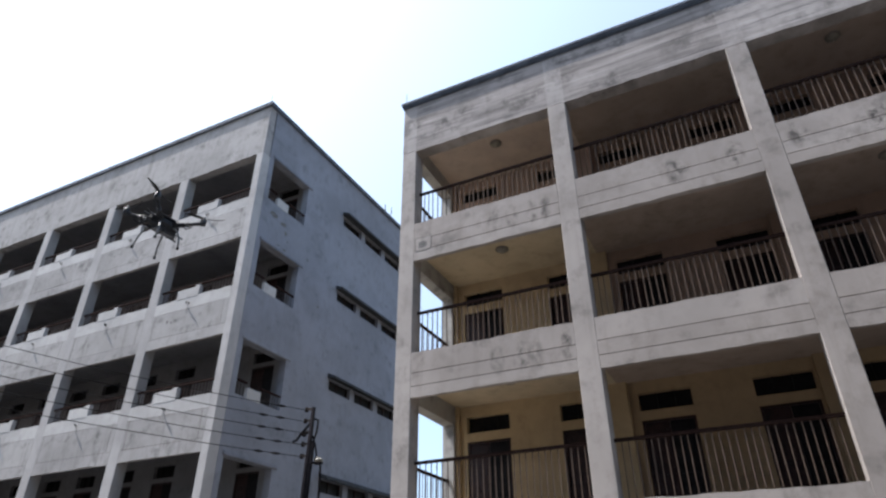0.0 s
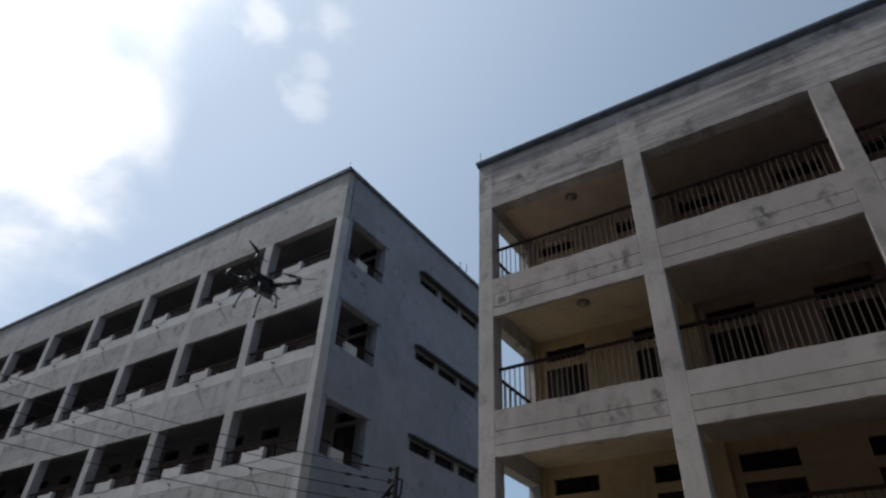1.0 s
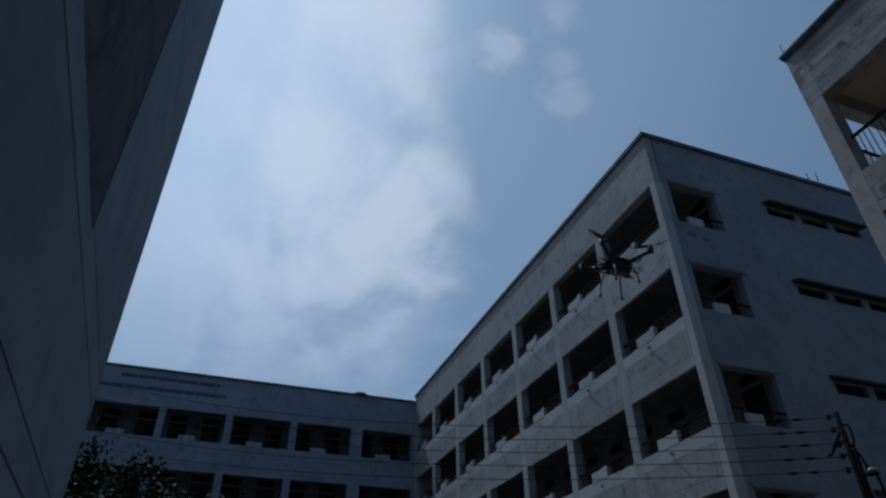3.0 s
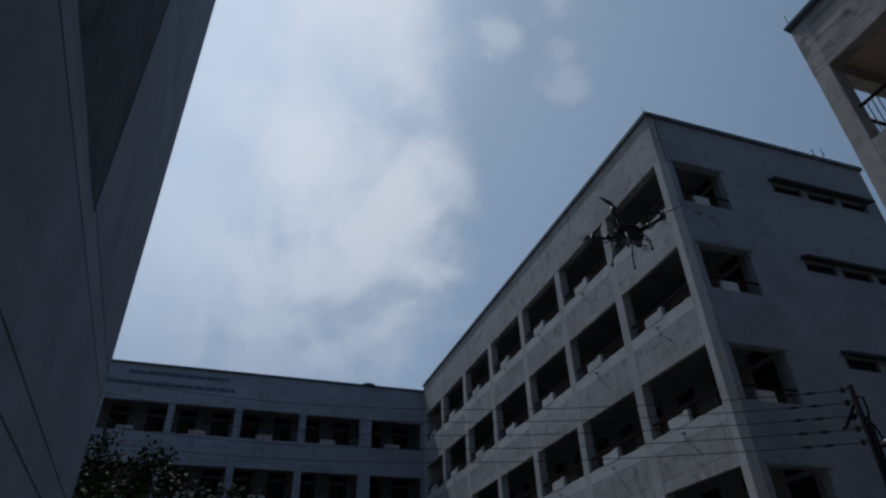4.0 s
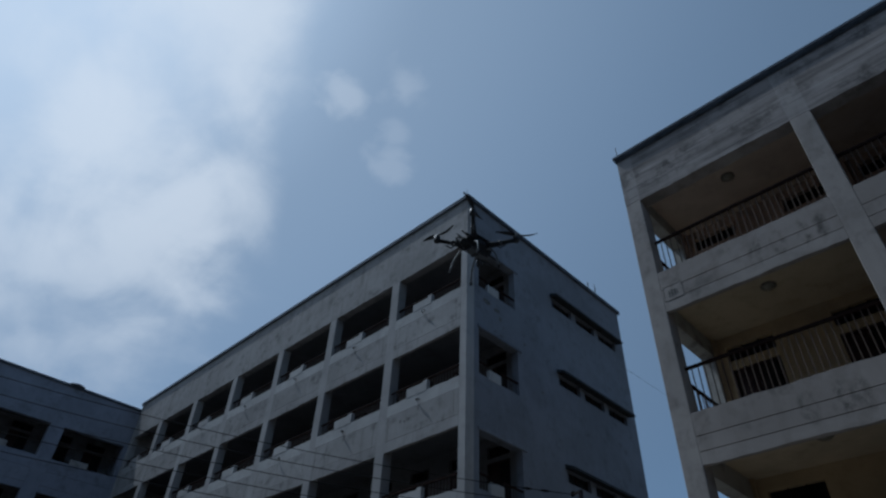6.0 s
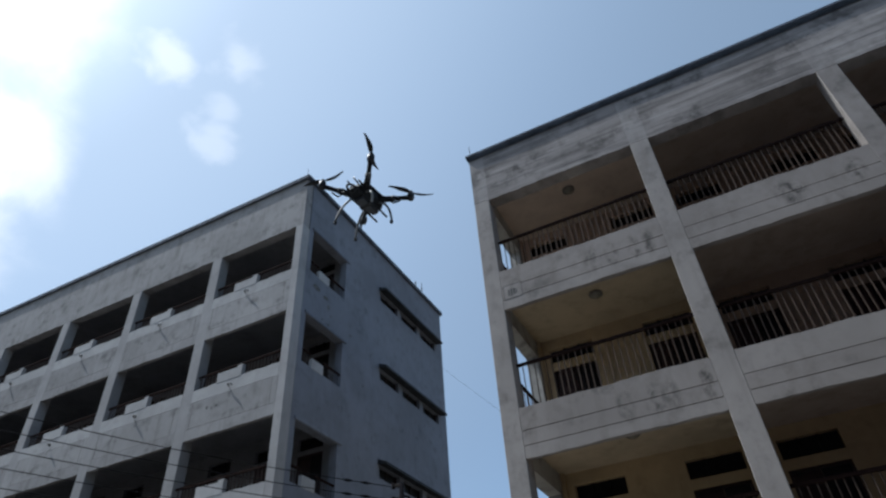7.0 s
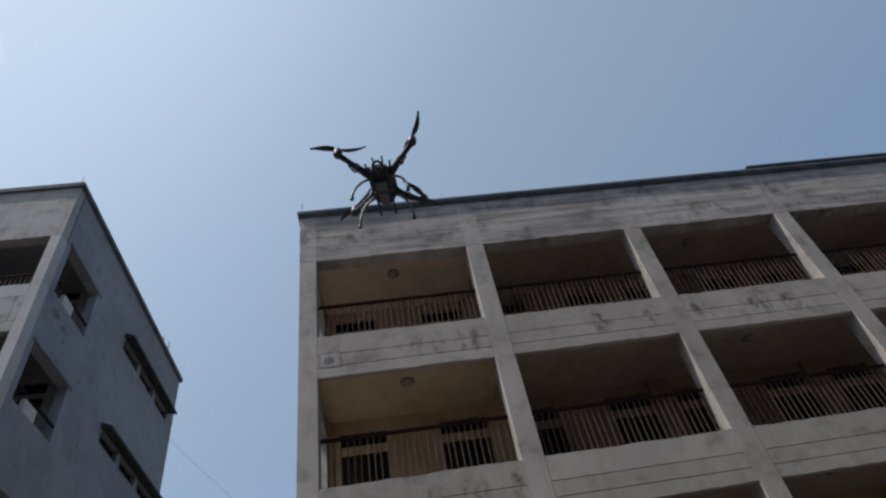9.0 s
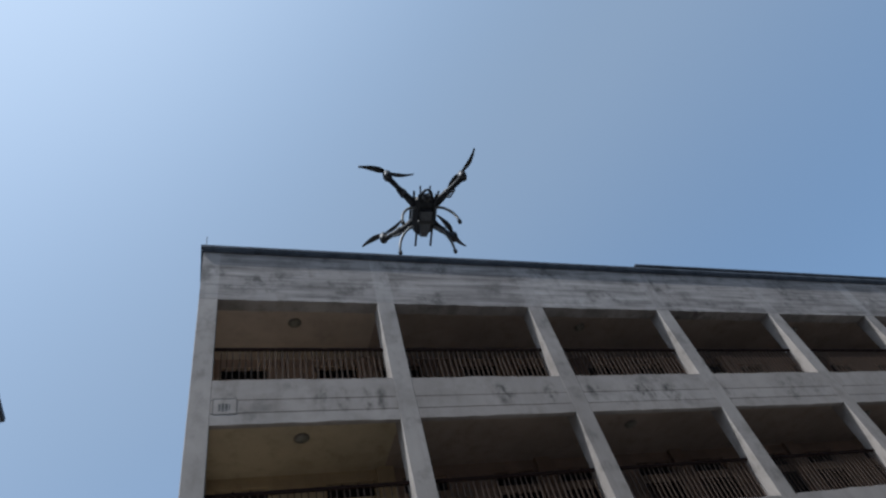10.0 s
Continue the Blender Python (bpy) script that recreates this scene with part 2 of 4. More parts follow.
M_HOOD = plain("dark_concrete", (0.05, 0.052, 0.056), 0.95, 0.0, 0.3, 3.0, 0.1)
M_PANEL = plain("faded_grey_paint", (0.15, 0.145, 0.14), 0.9, 0.0, 0.3, 9.0, 0.1)
M_STAIN = plain("run_down_stain", (0.238, 0.227, 0.220), 0.95, 0.0, 0.3, 6.0, 0.1)
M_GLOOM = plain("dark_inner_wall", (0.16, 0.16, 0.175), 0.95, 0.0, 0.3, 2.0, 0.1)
M_SHUT = plain("dark_grey_shutter", (0.065, 0.072, 0.085), 0.9, 0.0, 0.3, 1.5, 0.1)
M_GROOVE = plain("groove_grime", (0.155, 0.144, 0.135), 0.95, 0.0, 0.3, 6.0, 0.1)
M_RAIL = plain("dark_red_brown_steel", (0.016, 0.009, 0.008), 0.9, 0.0, 0.4, 14.0, 0.03, (0.026, 0.015, 0.012))
M_BAR = plain("brown_painted_steel", (0.096, 0.070, 0.055), 0.8, 0.0, 0.4, 18.0, 0.15, (0.056, 0.039, 0.031))
M_DARKBAR = plain("rusty_dark_steel", (0.050, 0.036, 0.032), 0.85, 0.0, 0.5, 18.0, 0.1, (0.026, 0.019, 0.018))
M_DOOR = plain("reddish_brown_wood", (0.026, 0.010, 0.009), 0.55, 0.0, 0.4, 7.0, 0.3)
M_DARK = plain("dark_glass_and_shutter", (0.010, 0.009, 0.010), 0.6, 0.0, 0.4, 5.0, 0.15)
M_PIPE = plain("grimy_grey_pipe", (0.075, 0.073, 0.074), 0.5, 0.0, 0.3, 20.0)
M_LAMP = plain("opal_lamp_glass", (0.24, 0.225, 0.19), 0.25, 0.0, 0.3, 20.0, 0.5)
M_LAMPB = plain("lamp_base", (0.16, 0.14, 0.12), 0.5, 0.0, 0.3, 20.0)
M_CONC = plain("concrete_pole", (0.014, 0.013, 0.015), 1.0, 0.0, 0.3, 6.0, 0.0)
M_STEEL = plain("rusty_steel", (0.045, 0.034, 0.028), 0.8, 0.2, 0.5, 14.0)
M_WIRE = plain("black_cable", (0.012, 0.012, 0.013), 0.95, 0.0, 0.3, 9.0, 0.03)
M_PORC = plain("brown_porcelain", (0.020, 0.014, 0.013), 0.7, 0.0, 0.3, 9.0, 0.1)
M_CARBON = plain("dark_carbon", (0.024, 0.027, 0.033), 0.62, 0.0, 0.4, 60.0, 0.3)
M_PROP = plain("black_plastic_blade", (0.013, 0.014, 0.016), 0.55, 0.0, 0.3, 40.0, 0.5)
M_SHELL = plain("grey_plastic_shell", (0.06, 0.066, 0.078), 0.55, 0.0, 0.3, 40.0, 0.5)
M_SILVER = plain("brushed_motor_metal", (0.07, 0.073, 0.08), 0.5, 0.6, 0.25, 60.0)
M_LEG = plain("pale_grey_plastic", (0.22, 0.23, 0.24), 0.45, 0.0, 0.25, 40.0)
M_BARK = plain("bark", (0.09, 0.065, 0.045), 0.9, 0.0, 0.5, 12.0)
M_SIGN = plain("faded_blue_paint", (0.080, 0.105, 0.15), 0.8, 0.0, 0.3, 7.0)
M_GROUND = plain("dusty_earth", (0.19, 0.165, 0.13), 0.95, 0.0, 0.35, 0.35, 0.1)
M_PAVE = plain("worn_concrete", (0.170, 0.165, 0.157), 0.9, 0.0, 0.3, 0.9, 0.15)

M_LEAF, _n, _b = material("glossy_leaves", 0.62, 0.0, 0.07)
_isl = _n.add("ShaderNodeNewGeometry").outputs["Random Per Island"]
put_in(_n, _b, "Base Color", _n.mix(_isl, (0.006, 0.012, 0.005), (0.036, 0.048, 0.012)))

# ---------------------------------------------------------------- mesh helpers


def mesh_of(name, bm, mat, smooth=False):
    bmesh.ops.recalc_face_normals(bm, faces=bm.faces)
    me = bpy.data.meshes.new(name)
    bm.to_mesh(me)
    bm.free()
    me.materials.append(mat)
    if smooth:
        me.polygons.foreach_set("use_smooth", [True] * len(me.polygons))
    return me


def part(name, bm, mat, parent=None, label="", at=None, smooth=False):
    """Links a bmesh (or a shared mesh) as one mesh object, under a thing or part."""
    ob = new(name, bm if isinstance(bm, bpy.types.Mesh) else mesh_of(name, bm, mat, smooth))
    if parent is not None:
        ob.parent = parent
    if at is not None:
        ob.matrix_basis = at
    if label:
        tagged(ob, label)
    return ob


def thing(name, m, label, category, group="", kind=""):
    ob = new(name)
    ob.empty_display_size = 0.2
    ob.matrix_basis = m
    return tagged(ob, label, category, group, kind)


def box(bm, x0, x1, y0, y1, z0, z1):
    v = [bm.verts.new((x, y, z)) for z in (z0, z1) for y in (y0, y1) for x in (x0, x1)]
    for q in ((0, 2, 3, 1), (4, 5, 7, 6), (0, 1, 5, 4), (2, 6, 7, 3), (0, 4, 6, 2), (1, 3, 7, 5)):
        bm.faces.new([v[i] for i in q])
    return v


def one_box(*a):
    bm = bmesh.new()
    box(bm, *a)
    return bm


def soft_box(x0, x1, y0, y1, z0, z1, r=0.01, seg=1):
    bm = one_box(x0, x1, y0, y1, z0, z1)
    bmesh.ops.bevel(bm, geom=list(bm.edges), offset=r, segments=seg, affect="EDGES")
    return bm


def tube(bm, points, radii, sides=8):
    """A round bar along points."""
    pts = [Vector(p) for p in points]
    if not isinstance(radii, (list, tuple)):
        radii = [radii] * len(pts)
    rings = []
    ref = None
    for i, p in enumerate(pts):
        d = (pts[min(i + 1, len(pts) - 1)] - pts[max(i - 1, 0)]).normalized()
        if ref is None:
            ref = d.orthogonal().normalized()
        a = (ref - d * ref.dot(d)).normalized()
        ref = a
        c = d.cross(a)
        rings.append([bm.verts.new(p + (a * math.cos(2 * math.pi * k / sides) + c * math.sin(2 * math.pi * k / sides)) * radii[i]) for k in range(sides)])
    for r0, r1 in zip(rings, rings[1:]):
        for k in range(sides):
            bm.faces.new((r0[k], r0[(k + 1) % sides], r1[(k + 1) % sides], r1[k]))
    bm.faces.new(rings[0][::-1])
    bm.faces.new(rings[-1])
    return bm


def lathe(profile, sides=20):
    """Turned shape about z from (radius, z) pairs."""
    bm = bmesh.new()
    rings = [[bm.verts.new((r * math.cos(2 * math.pi * k / sides), r * math.sin(2 * math.pi * k / sides), z)) for k in range(sides)] for r, z in profile]
    for r0, r1 in zip(rings, rings[1:]):
        for k in range(sides):
            bm.faces.new((r0[k], r0[(k + 1) % sides], r1[(k + 1) % sides], r1[k]))
    bm.faces.new(rings[0][::-1])
    bm.faces.new(rings[-1])
    return bm


def pierced(us, zs, holes, d0, d1, along="u"):
    """A wall slab over us x zs, from depth d0 to d1, with rectangular holes (a0, a1, z0, z1) right through it."""
    cu = sorted({*us, *[h[0] for h in holes], *[h[1] for h in holes]})
    cz = sorted({*zs, *[h[2] for h in holes], *[h[3] for h in holes]})
    cu = [c for c in cu if us[0] <= c <= us[-1]]
    cz = [c for c in cz if zs[0] <= c <= zs[-1]]

    def solid(i, j):
        if not (0 <= i < len(cu) - 1 and 0 <= j < len(cz) - 1):
            return False
        a, z = (cu[i] + cu[i + 1]) / 2, (cz[j] + cz[j + 1]) / 2
        return not any(h[0] < a < h[1] and h[2] < z < h[3] for h in holes)

    bm = bmesh.new()
    seen = {}

    def v(i, j, d):
        key = (i, j, d)
        if key not in seen:
            seen[key] = bm.verts.new((cu[i], d, cz[j]) if along == "u" else (d, cu[i], cz[j]))
        return seen[key]

    for i in range(len(cu) - 1):
        for j in range(len(cz) - 1):
            if not solid(i, j):
                continue
            for d in (d0, d1):
                bm.faces.new((v(i, j, d), v(i + 1, j, d), v(i + 1, j + 1, d), v(i, j + 1, d)))
            for di, dj, p, q in ((-1, 0, (i, j), (i, j + 1)), (1, 0, (i + 1, j), (i + 1, j + 1)), (0, -1, (i, j), (i + 1, j)), (0, 1, (i, j + 1), (i + 1, j + 1))):
                if not solid(i + di, j + dj):
                    bm.faces.new((v(*p, d0), v(*q, d0), v(*q, d1), v(*p, d1)))
    return bm


def strip(u0, u1, v0, v1, z0, z1, rough=0.0, seed=0, top=False):
    """A plaster strip whose lower (or upper) front edge is uneven."""
    bm = bmesh.new()
    rng = random.Random(seed)
    k = max(2, int((u1 - u0) / 0.13))
    rows = []
    dz = 0.0
    for i in range(k + 1):
        u = u0 + (u1 - u0) * i / k
        dz = 0.6 * dz + rng.uniform(-rough, rough)
        lo, hi = (z0, z1 + dz) if top else (z0 + dz, z1)
        rows.append([bm.verts.new(p) for p in ((u, v0, lo), (u, v0, hi), (u, v1, hi), (u, v1, lo))])
    for a, c in zip(rows, rows[1:]):
        for i in range(4):
            bm.faces.new((a[i], a[(i + 1) % 4], c[(i + 1) % 4], c[i]))
    bm.faces.new(rows[0])
    bm.faces.new(rows[-1][::-1])
    return bm


# ---------------------------------------------------------------- ground
bm = bmesh.new()
R = [0, 60, 200, 800, 3500]
rings = [[bm.verts.new((0, 0, 0))]]
for r in R[1:]:
    rings.append([bm.verts.new((r * math.cos(2 * math.pi * k / 48), r * math.sin(2 * math.pi * k / 48), 0)) for k in range(48)])
for k in range(48):
    bm.faces.new((rings[0][0], rings[1][k], rings[1][(k + 1) % 48]))
    for a, c in zip(rings[1:], rings[2:]):
        bm.faces.new((a[k], c[k], c[(k + 1) % 48], a[(k + 1) % 48]))
tagged(part("ground", bm, M_GROUND), "dusty bare earth round the school blocks", "ground", "", "structure")
tagged(part("pavement", soft_box(-40.5, 27, 0.2 - 0.95, 11.0, 0.004, 0.06, 0.01), M_PAVE), "worn grey concrete paving of the courtyard", "pavement", "", "structure")

# ---------------------------------------------------------------- railings and doors


BALUSTER = {}


def railing(parent, p0, p1, z0, h, step, bar=0.0095, skip=None, mat=None):
    """A dark top rail with upright bars, as a part of the block; its bars are sub-parts."""
    p0, p1 = Vector((*p0, 0)), Vector((*p1, 0))
    length = (p1 - p0).length
    ang = math.atan2(p1.y - p0.y, p1.x - p0.x)
    bm = one_box(0, length, -0.028, 0.028, h - 0.058, h)
    rail = part("railing", bm, M_RAIL, parent, at=Matrix.Translation((p0.x, p0.y, z0)) @ pose(0, 0, 0, 0, 0, math.degrees(ang)))
    mat = mat or M_BAR
    key = (round(h, 3), bar, mat.name)
    if key not in BALUSTER:
        BALUSTER[key] = mesh_of("baluster", one_box(-bar, bar, -bar * 0.7, bar * 0.7, -0.01, h - 0.036), mat)
    n = max(1, round(length / step))
    rng = random.Random(int(abs(p0.x * 31 + z0 * 17)))
    for i in range(1, n):
        if skip and skip[0] < length * i / n < skip[1]:
            continue
        part("baluster", BALUSTER[key], mat, rail, at=pose(length * i / n + rng.uniform(-0.006, 0.006), 0, 0, 0, rng.uniform(-0.6, 0.6), 0))
    return rail


def doorway(parent, u, w, z0, z1, v, vent=0.30, gap=0.22, leafs=2):
    """Double-leaf door with a dark ventilator over a plain lintel band, set in its hole in the wall."""
    bm = bmesh.new()
    for a, c in ((u - w / 2, u - w / 2 + 0.05), (u + w / 2 - 0.05, u + w / 2)):
        box(bm, a, c, v + 0.03, v + 0.12, z0, z1 - vent - gap)
    box(bm, u - w / 2 + 0.05, u + w / 2 - 0.05, v + 0.03, v + 0.12, z1 - vent - gap - 0.05, z1 - vent - gap)
    door = part("door", bm, M_DOOR, parent)
    lw = (w - 0.1) / leafs
    for i in range(leafs):
        a = u - w / 2 + 0.05 + i * lw
        bm = one_box(a + 0.004, a + lw - 0.004, v + 0.07, v + 0.11, z0 + 0.01, z1 - vent - gap - 0.052)
        hgt = z1 - vent - gap - z0
        for f0, f1 in ((0.06, 0.46), (0.52, 0.94)):
            box(bm, a + 0.07, a + lw - 0.07, v + 0.055, v + 0.0705, z0 + hgt * f0, z0 + hgt * f1)
        part("leaf", bm, M_DARK if i % 2 else M_DOOR, door)
    bm = one_box(u - w / 2, u + w / 2, v + 0.14, v + 0.16, z1 - vent, z1)
    for k in range(1, 3):
        box(bm, u - w / 2 + w * k / 3 - 0.015, u - w / 2 + w * k / 3 + 0.015, v + 0.08, v + 0.139, z1 - vent, z1)
    part("ventilator", bm, M_DARK, parent)
    return (u - w / 2, u + w / 2, z0, z1 - vent - gap), (u - w / 2, u + w / 2, z1 - vent, z1)


def ceiling_lamp(x, y, z, r=0.15):
    t = thing("ceiling_light", pose(x, y, z), "round opal glass ceiling light under the verandah slab", "ceiling light", "verandah ceiling lights")
    part("base", lathe([(r * 1.06, 0), (r * 1.06, -0.03), (r * 0.9, -0.045)]), M_LAMPB, t, smooth=True)
    part("globe", lathe([(r * 0.88, -0.04), (r * 0.84, -0.055), (r * 0.62, -0.08), (r * 0.3, -0.095), (0.02, -0.10)]), M_LAMP, t, "dusty opal glass globe", smooth=True)


# ---------------------------------------------------------------- a verandah block
def front(parent, ops, rows, length, top, mats, t=0.15, grooves=(0.53, 0.24), ragged=0.012, gap=0.008, line=None, whole=False, middle=None):
    """The open front: columns, spandrels between them with two grooves, and the parapet."""
    col, span, para = mats
    line = line or M_GROOVE
    edges = [0.0] + [e for o in ops for e in o] + [length]
    for i in range(0, len(edges), 2):
        part("column", soft_box(edges[i], edges[i + 1], -0.003, 0.39, 0, rows[-1][1] + 0.02, 0.010), col, parent)
    levels = [(0.0, rows[0][0])] + [(a[1], c[0]) for a, c in zip(rows, rows[1:])]
    for i, (u0, u1) in enumerate(ops):
        for j, (z0, z1) in enumerate(levels):
            if z1 - z0 < 0.05:
                continue
            hgt = z1 - z0
            cuts = [z0] + ([z0 + g * hgt for g in sorted(grooves)] if j else []) + [z1]
            body = part("spandrel", one_box(u0, u1, 0.034, t, z0 + 0.016, z1 - 0.004), span, parent)
            for k, c in enumerate(cuts[1:-1]):
                part("groove", one_box(u0 + 0.002, u1 - 0.002, 0.018, 0.033, c - 0.05, c + 0.05), line, body)
            if middle and j:
                for u in (u0 + 0.10, u1 - 0.22):
                    part("groove", one_box(u, u + 0.016, -0.0045, 0.0, cuts[1] + gap, cuts[2] - gap), line, body)
            for k, (a, c) in enumerate(zip(cuts, cuts[1:])):
                lo = a + (gap if k else 0.0)
                hi = c - (gap if k < len(cuts) - 2 else 0.0)
                last = k == len(cuts) - 2
                part("plaster_band", strip(u0 + 0.001, u1 - 0.001, -0.001 - 0.001 * ((i + k) % 3), 0.0175 if not last else t + 0.01, lo, hi, ragged if (k == 0 or last) else 0.0, i * 97 + j * 13 + k, last and k > 0), middle[min(k, 2)] if middle else span, body)
    # parapet above the last row
    z0 = rows[-1][1]
    if whole:
        part("parapet", strip(0.0, length, 0.0, 0.34, z0 + 0.021, top, 0.0, 3), para, parent)
        for i, (u0, u1) in enumerate(ops):
            part("beam_edge", strip(u0 + 0.002, u1 - 0.002, 0.0005, t, z0, z0 + 0.0205, ragged, i * 7 + 3), para, parent)
        return edges
    for i, (u0, u1) in enumerate(ops):
        part("parapet_panel", strip(u0, u1, -0.0005, 0.34, z0, top, ragged, i * 7 + 3), para, parent)
    for i in range(0, len(edges), 2):
        part("parapet_pier", one_box(edges[i], edges[i + 1], -0.0025, 0.34, z0 + 0.021, top), M_PIER, parent)
    return edges


def slabs(parent, length, depth, rows, rise, mat, t=0.12, v0=0.16, u0=0.05):
    for z0, z1 in rows:
        part("floor_slab", one_box(u0, length - 0.05, v0, depth, z1 + rise, z1 + rise + t), mat, parent)


# ================================================================ block with the cream verandah
B = thing("school_block", pose(-6.05, 11.35, 0), "four-storey whitewashed school block with cream verandahs and mould-stained spandrels", "building", "school blocks", "structure")
B_OPS = [(0.39, 3.98)] + [(4.40 + 4.0 * k, 7.98 + 4.0 * k) for k in range(7)]
B_ROWS = [(0.25, 2.60), (3.62, 5.92), (6.92, 9.21), (10.24, 12.52)]
B_LEN, B_TOP, B_DEEP, B_BACK = 32.4, 14.14, 9.6, 2.5
front(B, B_OPS, B_ROWS, B_LEN, B_TOP, (M_COL, M_SPAN, M_PARA))
# end-bay ceilings: light from the open end is put into their paler colours
slabs(B, 4.24, B_DEEP, B_ROWS[:3], 0.45, M_SOFFIT_WARM)
slabs(B, 4.24, B_DEEP, B_ROWS[3:], 0.45, M_SOFFIT_LIT)
slabs(B, B_LEN, B_DEEP, B_ROWS, 0.45, M_SOFFIT, u0=4.19)
holes = []
for z0, z1 in B_ROWS:
    floor = z0 - 0.40 if z0 > 1 else 0.0
    for k in range(9):
        c = 0.19 + 4.0 * k
        for du in ((-0.80, 0.93) if k else (0.90,)):
            if 0.7 < c + du < B_LEN - 0.6:
                holes += doorway(B, c + du, 1.08, floor + 0.02, z1 + 0.19, B_BACK, 0.38, 0.20)
# the verandah wall, storey by storey: cream by the open end, rose at the top and further in, with the deep bays' shade
# painted in as darker tones
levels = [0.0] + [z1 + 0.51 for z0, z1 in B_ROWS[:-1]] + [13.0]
paints = ((M_CREAM, M_CREAM_SHADE), (M_CREAM, M_CREAM_SHADE), (M_CREAM, M_ROSE_SHADE), (M_PINK, M_ROSE_SHADE))
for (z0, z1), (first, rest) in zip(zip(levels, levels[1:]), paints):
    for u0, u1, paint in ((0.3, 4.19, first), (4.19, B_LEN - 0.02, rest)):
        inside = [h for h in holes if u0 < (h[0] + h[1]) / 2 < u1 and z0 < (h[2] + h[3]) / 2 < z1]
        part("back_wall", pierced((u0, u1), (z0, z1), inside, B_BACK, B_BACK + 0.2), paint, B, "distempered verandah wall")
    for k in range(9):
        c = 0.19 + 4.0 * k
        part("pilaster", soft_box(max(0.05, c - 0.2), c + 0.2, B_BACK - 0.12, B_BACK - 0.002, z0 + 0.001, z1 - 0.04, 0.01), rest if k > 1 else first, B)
# end wall with the verandah's side openings, and the other outer walls
side = [(0.40, 2.28, z0, z1) for z0, z1 in B_ROWS]
part("end_wall", pierced((0.391, B_DEEP), (0.0, B_TOP), side, 0.01, 0.30, "v"), M_WASH, B)
part("end_wall", pierced((0.391, B_DEEP), (0.0, B_TOP), side, B_LEN - 0.3, B_LEN - 0.01, "v"), M_WASH, B)
part("rear_wall", one_box(0.31, B_LEN - 0.31, B_DEEP - 0.25, B_DEEP - 0.01, 0, B_TOP), M_WASH, B)
# coping: a thick dark slab with a drip, and raised lengths further along
bm = bmesh.new()
box(bm, -0.06, B_LEN + 0.06, -0.095, 0.42, B_TOP + 0.075, B_TOP + 0.15)
box(bm, -0.04, B_LEN + 0.04, -0.072, 0.41, B_TOP + 0.02, B_TOP + 0.0755)
box(bm, -0.03, B_LEN + 0.03, -0.045, 0.38, B_TOP - 0.02, B_TOP + 0.0205)
box(bm, -0.06, 0.42, 0.421, B_DEEP, B_TOP + 0.02, B_TOP + 0.15)
box(bm, B_LEN - 0.42, B_LEN + 0.06, 0.421, B_DEEP, B_TOP + 0.02, B_TOP + 0.15)
part("coping", bm, M_COPING, B, "dark weathered concrete coping")
part("upstand", soft_box(12.27, B_LEN, -0.03, 0.36, B_TOP + 0.148, B_TOP + 0.225, 0.01), M_PARA, B)
part("raised_coping", soft_box(12.22, B_LEN + 0.05, -0.10, 0.40, B_TOP + 0.223, B_TOP + 0.30, 0.015), M_COPING, B, "raised length of coping")
for below, (z0, z1) in zip(B_ROWS, B_ROWS[1:]):
    floor = below[1] + 0.57
    for u0, u1 in B_OPS:
        railing(B, (u0, 0.26), (u1, 0.26), floor, z0 + 1.06 - floor, 0.125)
    railing(B, (0.15, 0.40), (0.15, 2.28), floor, z0 + 1.06 - floor, 0.125)
for k in range(0, 8, 2):
    for z0, z1 in B_ROWS[1:]:
        ceiling_lamp(-6.05 + 2.19 + 4.0 * k, 11.35 + 1.15, z1 + 0.45)
# little painted panel whose writing can no longer be read
panel = part("painted_panel", one_box(0.43, 0.86, -0.0052, -0.0035, 9.44, 9.80), M_SPAN, B)
for k, a in enumerate(((0.43, 0.86, 9.44, 9.452), (0.43, 0.86, 9.788, 9.80), (0.43, 0.442, 9.452, 9.788), (0.848, 0.86, 9.452, 9.788), (0.53, 0.575, 9.51, 9.67), (0.59, 0.635, 9.50, 9.69), (0.65, 0.70, 9.51, 9.68), (0.715, 0.74, 9.53, 9.66))):
    part("painted_bar", one_box(a[0], a[1], -0.0075, -0.0053, a[2], a[3]), M_GROOVE if k < 4 else M_PANEL, panel)

# ================================================================ tall block with the gable end
A = thing("school_block", pose(-41.65, 13.42, 0), "five-storey grey-white school block with open verandahs and stepped sills", "building", "school blocks", "structure")
A_OPS = [(0.40, 3.77), (4.20, 7.90), (8.33, 11.98), (12.41, 16.08), (16.51, 20.10), (20.53, 24.18), (24.62, 28.03)]
A_ROWS = [(0.3, 2.5), (4.22, 6.10), (7.80, 9.70), (11.40, 13.28), (14.95, 16.89)]
A_LEN, A_TOP, A_DEEP, A_BACK = 28.33, 19.15, 10.85, 2.95
front(A, A_OPS, A_ROWS, A_LEN, A_TOP, (M_ACOL, M_AWALL, M_AWALL), grooves=(0.74, 0.22), ragged=0.014, gap=0.005, line=M_GROOVE, whole=True, middle=(M_AWALL, M_APANEL, M_BLOCK))
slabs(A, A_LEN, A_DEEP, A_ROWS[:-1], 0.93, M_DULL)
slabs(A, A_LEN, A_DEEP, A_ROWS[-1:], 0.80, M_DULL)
holes = []
